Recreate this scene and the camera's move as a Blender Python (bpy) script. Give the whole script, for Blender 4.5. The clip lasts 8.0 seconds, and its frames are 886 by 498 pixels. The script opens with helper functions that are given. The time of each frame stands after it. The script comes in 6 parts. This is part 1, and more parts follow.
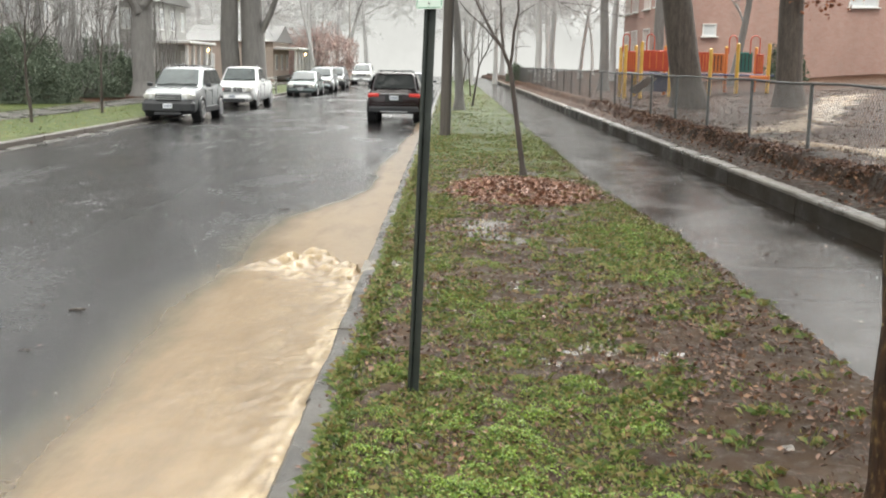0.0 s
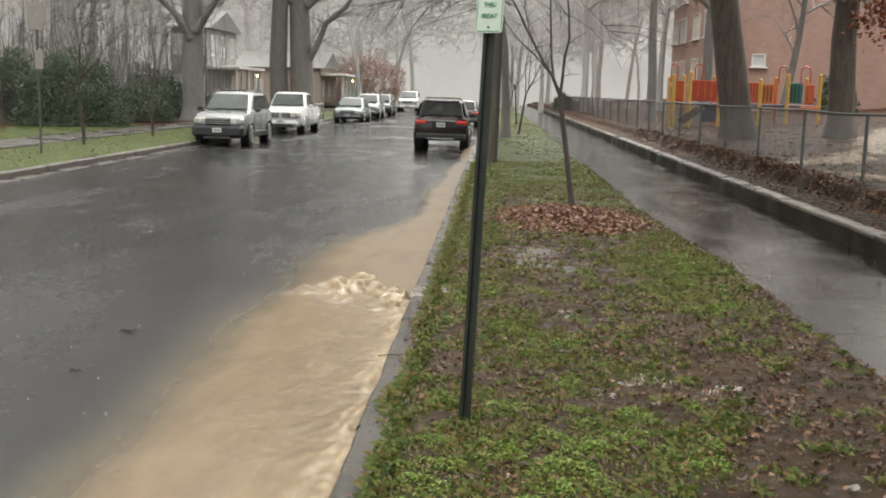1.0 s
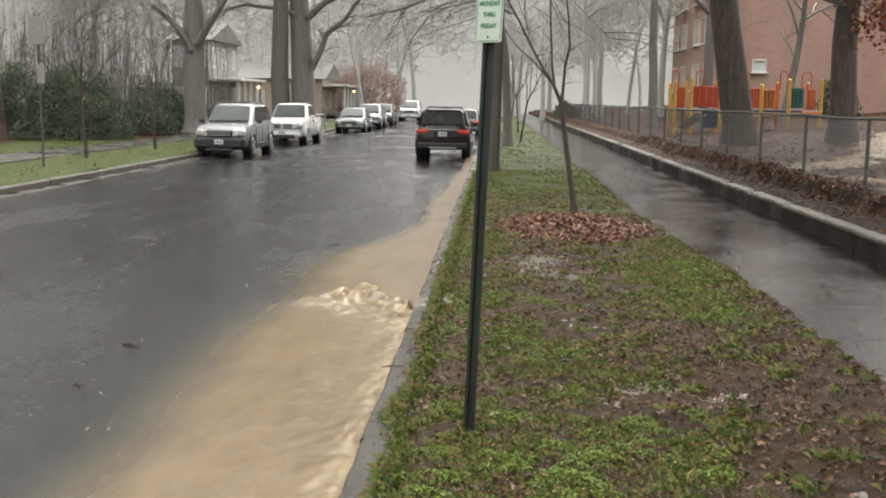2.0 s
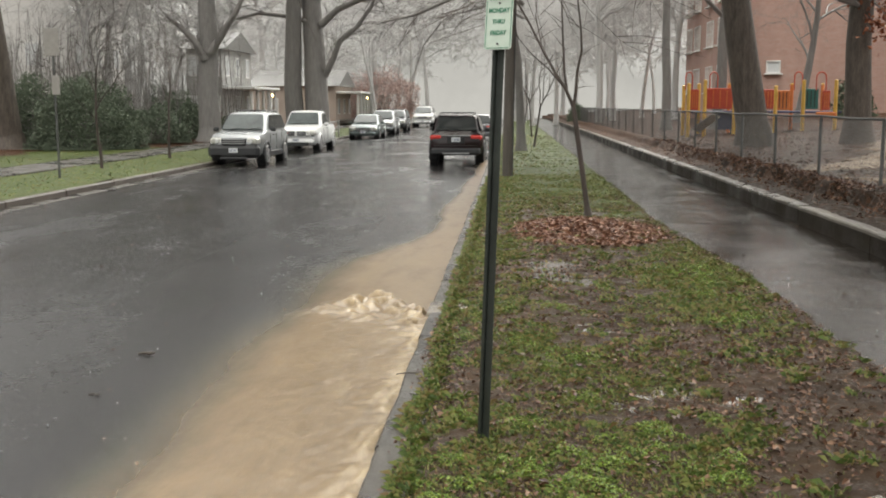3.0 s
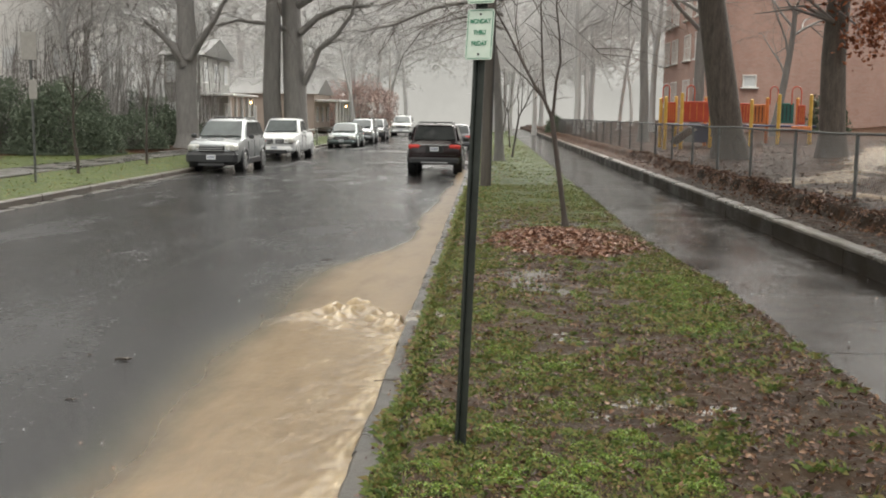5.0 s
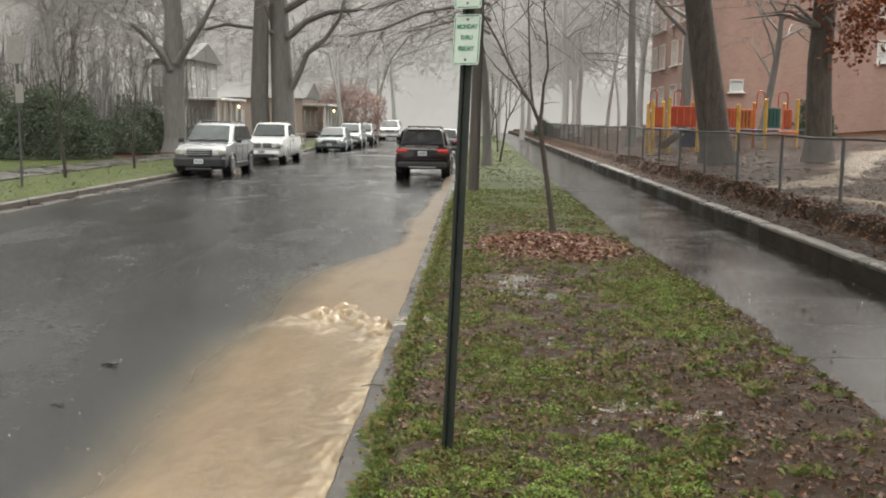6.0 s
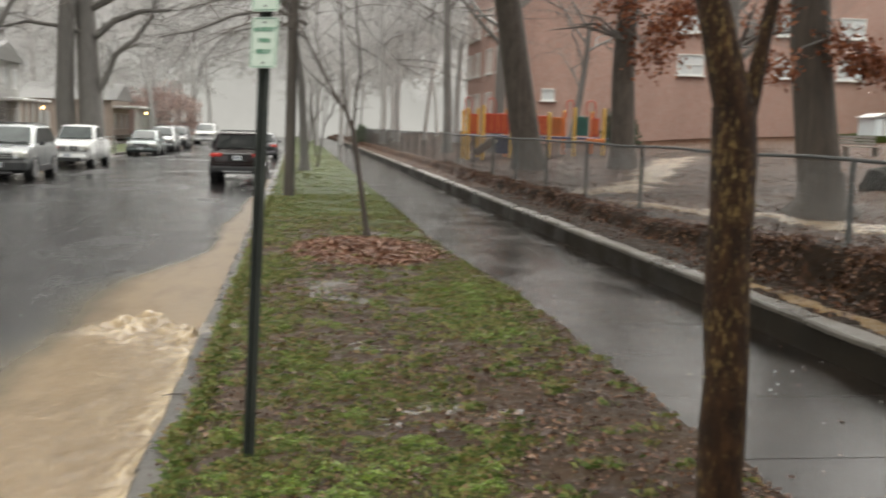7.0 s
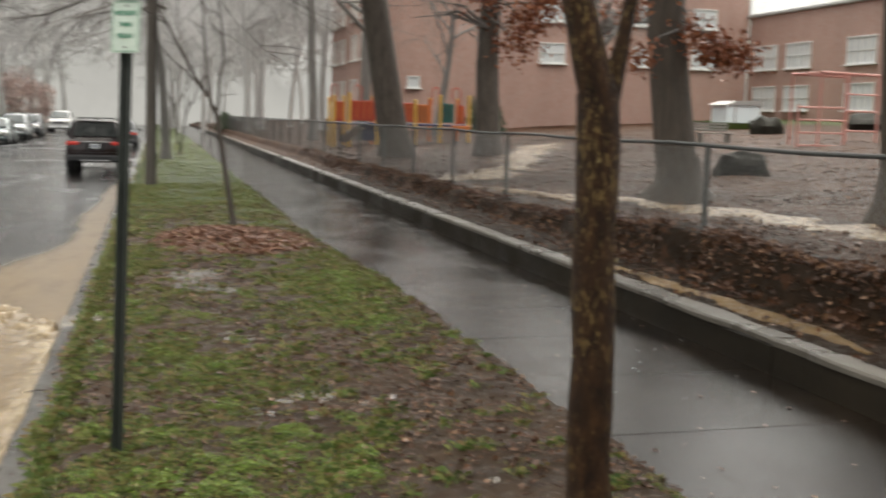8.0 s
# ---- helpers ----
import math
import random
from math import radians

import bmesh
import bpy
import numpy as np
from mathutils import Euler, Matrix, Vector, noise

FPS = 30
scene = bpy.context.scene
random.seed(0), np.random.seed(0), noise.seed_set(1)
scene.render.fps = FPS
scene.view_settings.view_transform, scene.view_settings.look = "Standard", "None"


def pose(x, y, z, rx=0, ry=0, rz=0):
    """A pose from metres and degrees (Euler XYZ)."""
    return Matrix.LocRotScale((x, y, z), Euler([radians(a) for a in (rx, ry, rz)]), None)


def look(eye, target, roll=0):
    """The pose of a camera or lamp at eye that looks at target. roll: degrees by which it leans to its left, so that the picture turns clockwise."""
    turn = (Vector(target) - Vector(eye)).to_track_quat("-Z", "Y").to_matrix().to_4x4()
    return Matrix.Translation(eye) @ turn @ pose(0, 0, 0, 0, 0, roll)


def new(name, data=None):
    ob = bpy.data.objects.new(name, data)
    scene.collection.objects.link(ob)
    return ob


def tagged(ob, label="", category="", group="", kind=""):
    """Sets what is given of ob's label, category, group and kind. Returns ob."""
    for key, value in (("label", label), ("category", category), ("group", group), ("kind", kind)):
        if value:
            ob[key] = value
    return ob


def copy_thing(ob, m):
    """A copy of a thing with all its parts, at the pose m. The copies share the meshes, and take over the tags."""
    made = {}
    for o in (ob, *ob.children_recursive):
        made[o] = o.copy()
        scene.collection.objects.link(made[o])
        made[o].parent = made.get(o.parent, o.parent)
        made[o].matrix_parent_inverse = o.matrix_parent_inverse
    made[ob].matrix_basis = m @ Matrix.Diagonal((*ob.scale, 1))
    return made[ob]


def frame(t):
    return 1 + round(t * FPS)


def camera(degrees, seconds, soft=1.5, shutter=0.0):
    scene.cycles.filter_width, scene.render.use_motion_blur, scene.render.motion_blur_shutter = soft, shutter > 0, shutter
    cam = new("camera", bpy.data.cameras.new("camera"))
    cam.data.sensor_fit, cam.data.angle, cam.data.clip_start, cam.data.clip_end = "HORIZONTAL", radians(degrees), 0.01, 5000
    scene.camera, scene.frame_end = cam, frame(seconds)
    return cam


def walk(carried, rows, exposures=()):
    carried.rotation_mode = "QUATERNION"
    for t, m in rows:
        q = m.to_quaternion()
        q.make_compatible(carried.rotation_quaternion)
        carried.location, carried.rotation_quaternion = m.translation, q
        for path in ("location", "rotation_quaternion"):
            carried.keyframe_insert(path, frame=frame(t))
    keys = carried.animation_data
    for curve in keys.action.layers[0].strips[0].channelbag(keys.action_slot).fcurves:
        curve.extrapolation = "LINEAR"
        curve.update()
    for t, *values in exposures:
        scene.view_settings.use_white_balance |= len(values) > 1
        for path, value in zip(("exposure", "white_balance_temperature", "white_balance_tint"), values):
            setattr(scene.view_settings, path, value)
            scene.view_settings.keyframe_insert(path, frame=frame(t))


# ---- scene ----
# ---- camera and walk ----
cam = camera(45.04, 8.0, soft=1.9, shutter=0.5)
EYE = Vector((0.0, 0.0, 2.1))
# seconds, yaw, pitch, roll, then the sway of the eye in metres
PATH = [
    (0, 0.395, -9.866, -0.916, 0.043, -0.071, 0.003),
    (0.1, 0.333, -9.534, -0.922, 0.032, -0.059, 0.001),
    (0.2, 1.227, -9.053, -0.928, 0.021, -0.047, -0.001),
    (0.3, 1.742, -8.719, -0.934, 0.010, -0.035, -0.003),
    (0.4, 1.974, -8.708, -0.940, -0.001, -0.022, -0.005),
    (0.5, 2.261, -8.508, -0.946, -0.012, -0.010, -0.008),
    (0.7, 2.349, -8.507, -1.168, -0.019, -0.001, -0.013),
    (1, 2.801, -8.451, -1.502, -0.029, 0.012, -0.021),
    (2.5, 3.139, -7.781, -0.293, -0.014, 0.034, -0.007),
    (3, 3.595, -7.701, -0.032, -0.005, 0.026, -0.002),
    (3.5, 3.600, -7.650, 0.000, 0.000, 0.000, 0.000),
    (4, 3.292, -7.433, -0.342, 0.003, 0.002, -0.002),
    (4.5, 2.865, -7.277, -0.649, -0.017, -0.013, -0.006),
    (6, 1.819, -6.948, -0.837, -0.008, -0.031, -0.001),
    (6.5, 1.357, -6.798, -1.011, 0.000, -0.031, -0.010),
    (6.6, 0.703, -6.895, -1.112, 0.022, -0.035, -0.008),
    (6.7, -1.531, -6.987, -1.212, 0.043, -0.039, -0.007),
    (6.8, -4.028, -6.866, -1.313, 0.065, -0.043, -0.006),
    (6.9, -6.709, -6.660, -1.413, 0.086, -0.047, -0.005),
    (7, -7.756, -6.468, -1.514, 0.108, -0.051, -0.003),
    (7.1, -9.473, -6.415, -1.529, 0.121, -0.055, -0.004),
    (7.2, -10.699, -6.358, -1.544, 0.135, -0.058, -0.006),
    (7.3, -11.914, -6.368, -1.560, 0.148, -0.061, -0.007),
    (7.4, -13.950, -6.405, -1.575, 0.162, -0.065, -0.008),
    (7.5, -14.951, -6.514, -1.591, 0.175, -0.068, -0.009),
    (7.6, -16.350, -6.519, -1.569, 0.157, -0.069, -0.009),
    (7.7, -17.103, -6.777, -1.547, 0.138, -0.069, -0.009),
    (7.8, -17.015, -6.942, -1.524, 0.119, -0.070, -0.009),
    (7.9, -16.247, -7.027, -1.502, 0.101, -0.071, -0.009),
    (8, -14.899, -6.952, -1.480, 0.082, -0.072, -0.009),
]
walk(cam, [(t, pose(EYE.x + dx, EYE.y + dy, EYE.z + dz, 90 + p, r, y)) for t, y, p, r, dx, dy, dz in PATH],
     exposures=[(0.0, 1.98, 6600, 6), (0.3, 1.78, 6700, 6), (0.6, 1.54, 6800, 7), (1.2, 1.42, 6850, 7), (7.0, 1.38, 6850, 7), (8.0, 1.32, 6850, 7)])

# ---- light: overcast rain sky ----
world = bpy.data.worlds.new("rain_sky")
scene.world = world
world.use_nodes = True
wt = world.node_tree
wt.nodes.clear()
sky = wt.nodes.new("ShaderNodeTexSky")
sky.sky_type = "NISHITA"
sky.sun_disc = False
sky.sun_elevation, sky.sun_rotation = radians(55), radians(20)
sky.air_density, sky.dust_density, sky.ozone_density = 1.0, 6.0, 1.0
grey = wt.nodes.new("ShaderNodeHueSaturation")
grey.inputs["Saturation"].default_value = 0.10
bg = wt.nodes.new("ShaderNodeBackground")
bg.inputs["Strength"].default_value = 0.15
wout = wt.nodes.new("ShaderNodeOutputWorld")
wt.links.new(sky.outputs[0], grey.inputs["Color"])
wt.links.new(grey.outputs[0], bg.inputs[0])
wt.links.new(bg.outputs[0], wout.inputs[0])
sun = new("sun", bpy.data.lights.new("sun", "SUN"))
sun.data.energy, sun.data.angle, sun.data.color = 0.6, radians(40), (1.0, 0.96, 0.9)
sun.matrix_world = look((0, 0, 30), (6, 20, 0))


# ---- materials ----
def shader(name):
    m = bpy.data.materials.new(name)
    m.use_nodes = True
    nt = m.node_tree
    return m, nt, nt.nodes["Principled BSDF"]


def coords(nt, stretch=(1, 1, 1), world_space=False):
    if world_space:
        c = nt.nodes.new("ShaderNodeNewGeometry").outputs["Position"]
    else:
        c = nt.nodes.new("ShaderNodeTexCoord").outputs["Object"]
    mp = nt.nodes.new("ShaderNodeMapping")
    mp.inputs["Scale"].default_value = stretch
    nt.links.new(c, mp.inputs["Vector"])
    return mp.outputs[0]


def noise_tex(nt, vec, scale, detail=6.0, rough=0.6):
    n = nt.nodes.new("ShaderNodeTexNoise")
    n.inputs["Scale"].default_value, n.inputs["Detail"].default_value, n.inputs["Roughness"].default_value = scale, detail, rough
    nt.links.new(vec, n.inputs["Vector"])
    return n.outputs["Fac"]


def ramp(nt, fac, stops):
    r = nt.nodes.new("ShaderNodeValToRGB")
    els = r.color_ramp.elements
    while len(els) < len(stops):
        els.new(0.5)
    for e, (p, c) in zip(els, stops):
        e.position = p
        e.color = (*c, 1) if len(c) == 3 else c
    nt.links.new(fac, r.inputs[0])
    return r.outputs[0]


def math_node(nt, op, a, b):
    n = nt.nodes.new("ShaderNodeMath")
    n.operation = op
    for i, v in enumerate((a, b)):
        if isinstance(v, (int, float)):
            n.inputs[i].default_value = v
        else:
            nt.links.new(v, n.inputs[i])
    return n.outputs[0]


def blend(nt, fac, a, b, kind="MIX"):
    n = nt.nodes.new("ShaderNodeMix")
    n.data_type, n.blend_type = "RGBA", kind
    for i, v in ((0, fac), (6, a), (7, b)):
        if isinstance(v, (int, float)):
            n.inputs[i].default_value = v
        elif isinstance(v, tuple):
            n.inputs[i].default_value = (*v, 1)
        else:
            nt.links.new(v, n.inputs[i])
    return n.outputs[2]


def bump_to(nt, bsdf, height, strength, distance=0.02):
    b = nt.nodes.new("ShaderNodeBump")
    b.inputs["Strength"].default_value, b.inputs["Distance"].default_value = strength, distance
    nt.links.new(height, b.inputs["Height"])
    nt.links.new(b.outputs[0], bsdf.inputs["Normal"])


def surface(name, dark, light, scale=4.0, rough=(0.5, 0.8), bump=0.3, fine=40.0, metal=0.0, stretch=(1, 1, 1),
            island=0.0, piece=0.0, world_space=False, spec=0.5):
    """Two colours mixed by coarse and fine noise, with relief and uneven gloss."""
    m, nt, b = shader(name)
    v = coords(nt, stretch, world_space)
    big, small = noise_tex(nt, v, scale), noise_tex(nt, v, fine, 8.0, 0.7)
    mixed = math_node(nt, "ADD", math_node(nt, "MULTIPLY", big, 0.6), math_node(nt, "MULTIPLY", small, 0.4))
    col = ramp(nt, mixed, [(0.32, dark), (0.68, light)])
    if island or piece:
        if island:
            rnd = nt.nodes.new("ShaderNodeNewGeometry").outputs["Random Per Island"]
        else:
            rnd = nt.nodes.new("ShaderNodeObjectInfo").outputs["Random"]
        k = island or piece
        val = math_node(nt, "ADD", math_node(nt, "MULTIPLY", rnd, 2 * k), 1 - k)
        h = nt.nodes.new("ShaderNodeHueSaturation")
        nt.links.new(val, h.inputs["Value"])
        nt.links.new(col, h.inputs["Color"])
        col = h.outputs[0]
    nt.links.new(col, b.inputs["Base Color"])
    rg = nt.nodes.new("ShaderNodeMapRange")
    rg.inputs[3].default_value, rg.inputs[4].default_value = rough
    nt.links.new(big, rg.inputs[0])
    nt.links.new(rg.outputs[0], b.inputs["Roughness"])
    b.inputs["Metallic"].default_value = metal
    b.inputs["Specular IOR Level"].default_value = spec
    if bump:
        bump_to(nt, b, mixed, bump)
    return m


def leafy(name, stops, rough=0.45):
    """Leaves or blades: one hue each, picked from a ramp."""
    m, nt, b = shader(name)
    rnd = nt.nodes.new("ShaderNodeNewGeometry").outputs["Random Per Island"]
    col = ramp(nt, rnd, stops)
    v = coords(nt)
    col = blend(nt, 0.35, col, ramp(nt, noise_tex(nt, v, 60.0), [(0.3, (0.35, 0.35, 0.35)), (0.7, (1, 1, 1))]), "MULTIPLY")
    nt.links.new(col, b.inputs["Base Color"])
    b.inputs["Roughness"].default_value = rough
    return m


def glow(name, colour, strength):
    m, nt, b = shader(name)
    b.inputs["Base Color"].default_value = (*colour, 1)
    b.inputs["Emission Color"].default_value = (*colour, 1)
    b.inputs["Emission Strength"].default_value = strength
    return m


def wet_asphalt():
    m, nt, b = shader("wet_asphalt")
    v = coords(nt, world_space=True)
    grain, patch = noise_tex(nt, v, 90.0, 4.0, 0.8), noise_tex(nt, coords(nt, (1, 0.35, 1), True), 0.55, 6.0, 0.6)
    speck = noise_tex(nt, v, 14.0, 5.0, 0.7)
    mixed = math_node(nt, "ADD", math_node(nt, "MULTIPLY", grain, 0.4), math_node(nt, "MULTIPLY", patch, 0.6))
    col = ramp(nt, mixed, [(0.36, (0.0035, 0.0032, 0.0034)), (0.62, (0.017, 0.016, 0.0163))])
    chip = noise_tex(nt, v, 46.0, 3.0, 0.8)
    col = blend(nt, ramp(nt, chip, [(0.55, (0, 0, 0)), (0.64, (0.9, 0.9, 0.9))]), col, (0.028, 0.026, 0.025))
    nt.links.new(col, b.inputs["Base Color"])
    film = ramp(nt, math_node(nt, "ADD", math_node(nt, "MULTIPLY", patch, 0.7), math_node(nt, "MULTIPLY", speck, 0.3)),
                [(0.42, (0.04, 0.04, 0.04)), (0.58, (0.30, 0.30, 0.30))])
    nt.links.new(film, b.inputs["Roughness"])
    ripple = noise_tex(nt, coords(nt, (0.6, 1, 1), True), 7.0, 6.0, 0.75)
    h = math_node(nt, "ADD", math_node(nt, "MULTIPLY", chip, 0.5), math_node(nt, "MULTIPLY", ripple, 0.5))
    bump_to(nt, b, h, 0.45, 0.016)
    b.inputs["Specular IOR Level"].default_value = 0.17
    return m


def wet_concrete(name, dark, light, rough=(0.06, 0.3), bump=0.12, spec=0.32):
    m, nt, b = shader(name)
    v = coords(nt, world_space=True)
    patch, grain = noise_tex(nt, v, 0.9, 6.0, 0.6), noise_tex(nt, v, 60.0, 5.0, 0.75)
    stain = noise_tex(nt, coords(nt, (1, 0.3, 2), True), 3.0)
    mixed = math_node(nt, "ADD", math_node(nt, "MULTIPLY", patch, 0.5),
                      math_node(nt, "ADD", math_node(nt, "MULTIPLY", grain, 0.2), math_node(nt, "MULTIPLY", stain, 0.3)))
    col = ramp(nt, mixed, [(0.35, dark), (0.65, light)])
    rnd = nt.nodes.new("ShaderNodeObjectInfo").outputs["Random"]
    col = blend(nt, 1.0, col, ramp(nt, rnd, [(0, (0.8, 0.8, 0.8)), (1, (1, 1, 1))]), "MULTIPLY")
    nt.links.new(col, b.inputs["Base Color"])
    rr = ramp(nt, patch, [(0.38, (rough[0],) * 3), (0.62, (rough[1],) * 3)])
    nt.links.new(rr, b.inputs["Roughness"])
    h = math_node(nt, "ADD", math_node(nt, "MULTIPLY", grain, 0.4), math_node(nt, "MULTIPLY", noise_tex(nt, v, 9.0, 5.0), 0.6))
    bump_to(nt, b, h, bump, 0.012)
    b.inputs["Specular IOR Level"].default_value = spec
    return m


def muddy_water():
    """Tan flood water that thins out towards the middle of the road, with paler foam on its crests."""
    m, nt, b = shader("muddy_water")
    geo = nt.nodes.new("ShaderNodeNewGeometry")
    sep = nt.nodes.new("ShaderNodeSeparateXYZ")
    nt.links.new(geo.outputs["Position"], sep.inputs[0])
    flow = coords(nt, (1.0, 0.28, 1.0), True)
    streak, cloud = noise_tex(nt, flow, 5.0, 8.0, 0.65), noise_tex(nt, coords(nt, (1, 0.5, 1), True), 1.4, 4.0, 0.6)
    mixed = math_node(nt, "ADD", math_node(nt, "MULTIPLY", streak, 0.5), math_node(nt, "MULTIPLY", cloud, 0.5))
    col = ramp(nt, mixed, [(0.36, (0.134, 0.087, 0.041)), (0.64, (0.196, 0.133, 0.067))])
    deep = nt.nodes.new("ShaderNodeAttribute")
    deep.attribute_name = "thickness"
    col = blend(nt, ramp(nt, deep.outputs["Fac"], [(0.25, (1, 1, 1)), (0.95, (0, 0, 0))]), col, (0.128, 0.118, 0.085))
    att = nt.nodes.new("ShaderNodeAttribute")
    att.attribute_name = "foam"
    lace = ramp(nt, noise_tex(nt, flow, 16.0, 8.0, 0.7), [(0.36, (0, 0, 0)), (0.56, (1, 1, 1))])
    foam = math_node(nt, "MULTIPLY", att.outputs["Fac"], lace)
    col = blend(nt, foam, col, (0.40, 0.31, 0.19))
    nt.links.new(col, b.inputs["Base Color"])
    b.inputs["Roughness"].default_value = 0.28
    b.inputs["Specular IOR Level"].default_value = 0.28
    bump_to(nt, b, noise_tex(nt, flow, 9.0, 4.0, 0.55), 0.15, 0.03)
    depth = nt.nodes.new("ShaderNodeAttribute")
    depth.attribute_name = "thickness"
    edge = math_node(nt, "ADD", depth.outputs["Fac"], math_node(nt, "MULTIPLY", math_node(nt, "SUBTRACT", mixed, 0.5), math_node(nt, "MULTIPLY", depth.outputs["Fac"], 0.7)))
    fac = ramp(nt, edge, [(0.0, (0, 0, 0)), (1.0, (0.93, 0.93, 0.93))])
    tr = nt.nodes.new("ShaderNodeBsdfTransparent")
    mx = nt.nodes.new("ShaderNodeMixShader")
    nt.links.new(fac, mx.inputs[0])
    nt.links.new(tr.outputs[0], mx.inputs[1])
    nt.links.new(b.outputs[0], mx.inputs[2])
    nt.links.new(mx.outputs[0], nt.nodes["Material Output"].inputs[0])
    return m


def puddle_water():
    m, nt, b = shader("puddle_water")
    v = coords(nt, world_space=True)
    nt.links.new(ramp(nt, noise_tex(nt, v, 2.0), [(0.35, (0.035, 0.026, 0.017)), (0.65, (0.09, 0.07, 0.05))]), b.inputs["Base Color"])
    b.inputs["Roughness"].default_value = 0.07
    bump_to(nt, b, noise_tex(nt, v, 30.0, 3.0), 0.15, 0.006)
    return m


def soil_mat(name, stops, rough=(0.25, 0.75), scale=1.6, spec=0.12):
    m, nt, b = shader(name)
    v = coords(nt, world_space=True)
    big, mid, fine = noise_tex(nt, v, scale, 6.0, 0.65), noise_tex(nt, v, 9.0, 6.0, 0.7), noise_tex(nt, v, 70.0, 4.0, 0.8)
    mixed = math_node(nt, "ADD", math_node(nt, "MULTIPLY", big, 0.5),
                      math_node(nt, "ADD", math_node(nt, "MULTIPLY", mid, 0.3), math_node(nt, "MULTIPLY", fine, 0.2)))
    nt.links.new(ramp(nt, mixed, stops), b.inputs["Base Color"])
    nt.links.new(ramp(nt, mid, [(0.4, (rough[0],) * 3), (0.6, (rough[1],) * 3)]), b.inputs["Roughness"])
    bump_to(nt, b, mixed, 0.8, 0.03)
    b.inputs["Specular IOR Level"].default_value = spec
    return m


def brick_mat():
    m, nt, b = shader("red_brick")
    tc = nt.nodes.new("ShaderNodeTexCoord")
    sep = nt.nodes.new("ShaderNodeSeparateXYZ")
    nt.links.new(tc.outputs["Object"], sep.inputs[0])
    along = math_node(nt, "ADD", sep.outputs[0], sep.outputs[1])
    comb = nt.nodes.new("ShaderNodeCombineXYZ")
    nt.links.new(along, comb.inputs[0])
    nt.links.new(sep.outputs[2], comb.inputs[1])
    br = nt.nodes.new("ShaderNodeTexBrick")
    br.inputs["Scale"].default_value = 1.0
    br.inputs["Brick Width"].default_value, br.inputs["Row Height"].default_value = 0.215, 0.075
    br.inputs["Mortar Size"].default_value = 0.008
    # Brick and mortar tones paled and greyed to stand in for haze.
    br.inputs["Color1"].default_value = (0.43, 0.245, 0.20, 1)
    br.inputs["Color2"].default_value = (0.50, 0.31, 0.26, 1)
    br.inputs["Mortar"].default_value = (0.46, 0.38, 0.33, 1)
    nt.links.new(comb.outputs[0], br.inputs["Vector"])
    damp = ramp(nt, noise_tex(nt, coords(nt, (1, 1, 0.3)), 0.35), [(0.3, (0.78, 0.76, 0.76)), (0.7, (1, 1, 1))])
    nt.links.new(blend(nt, 1.0, br.outputs["Color"], damp, "MULTIPLY"), b.inputs["Base Color"])
    b.inputs["Roughness"].default_value = 0.7
    bump_to(nt, b, br.outputs["Fac"], -0.3, 0.01)
    return m


ASPHALT = wet_asphalt()
SLAB = wet_concrete("wet_paving", (0.004, 0.0027, 0.0017), (0.022, 0.0155, 0.0105), (0.06, 0.25), 0.34, 0.17)
KERB = wet_concrete("kerb_concrete", (0.014, 0.012, 0.010), (0.085, 0.075, 0.062), (0.15, 0.5), 1.0)
OLD_KERB = wet_concrete("old_kerb", (0.06, 0.05, 0.041), (0.165, 0.145, 0.125), (0.3, 0.6), 0.4)
# Wall blocks are coloured nearly black, their cap blocks much paler.
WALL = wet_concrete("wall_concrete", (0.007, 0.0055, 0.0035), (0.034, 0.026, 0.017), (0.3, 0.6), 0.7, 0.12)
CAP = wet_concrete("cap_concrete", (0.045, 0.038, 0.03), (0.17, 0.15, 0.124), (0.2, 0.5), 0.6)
FLOOD = muddy_water()
PUDDLE = puddle_water()
MUD = soil_mat("verge_mud", [(0.30, (0.012, 0.0075, 0.005)), (0.43, (0.031, 0.0195, 0.0125)), (0.52, (0.047, 0.031, 0.020)), (0.60, (0.066, 0.044, 0.029)), (0.72, (0.105, 0.072, 0.045))], (0.35, 0.9), spec=0.09)
LITTER = soil_mat("leaf_litter", [(0.34, (0.010, 0.005, 0.003)), (0.46, (0.040, 0.019, 0.010)), (0.54, (0.060, 0.030, 0.017)), (0.66, (0.105, 0.058, 0.036))], (0.3, 0.95), 0.5, 0.05)
BANK = soil_mat("bank_soil", [(0.3, (0.007, 0.005, 0.003)), (0.5, (0.020, 0.012, 0.007)), (0.7, (0.042, 0.024, 0.014))], (0.4, 0.8), 2.5, 0.05)
LAWN = soil_mat("lawn_soil", [(0.34, (0.024, 0.036, 0.008)), (0.5, (0.044, 0.061, 0.013)), (0.66, (0.076, 0.080, 0.022))], (0.5, 0.8), 0.8)
SAND = soil_mat("sandy_runoff", [(0.36, (0.07, 0.043, 0.023)), (0.44, (0.18, 0.122, 0.066)), (0.55, (0.25, 0.18, 0.108)), (0.68, (0.33, 0.25, 0.16))], (0.15, 0.5), 1.6)
SILT = soil_mat("wall_silt", [(0.38, (0.05, 0.032, 0.016)), (0.46, (0.13, 0.082, 0.036)), (0.66, (0.23, 0.155, 0.078))], (0.3, 0.7), 2.4)
GRASS = leafy("grass_blade", [(0.0, (0.05, 0.085, 0.018)), (0.35, (0.11, 0.165, 0.032)), (0.62, (0.20, 0.225, 0.055)), (0.8, (0.27, 0.225, 0.085)), (1.0, (0.20, 0.125, 0.055))], 0.55)
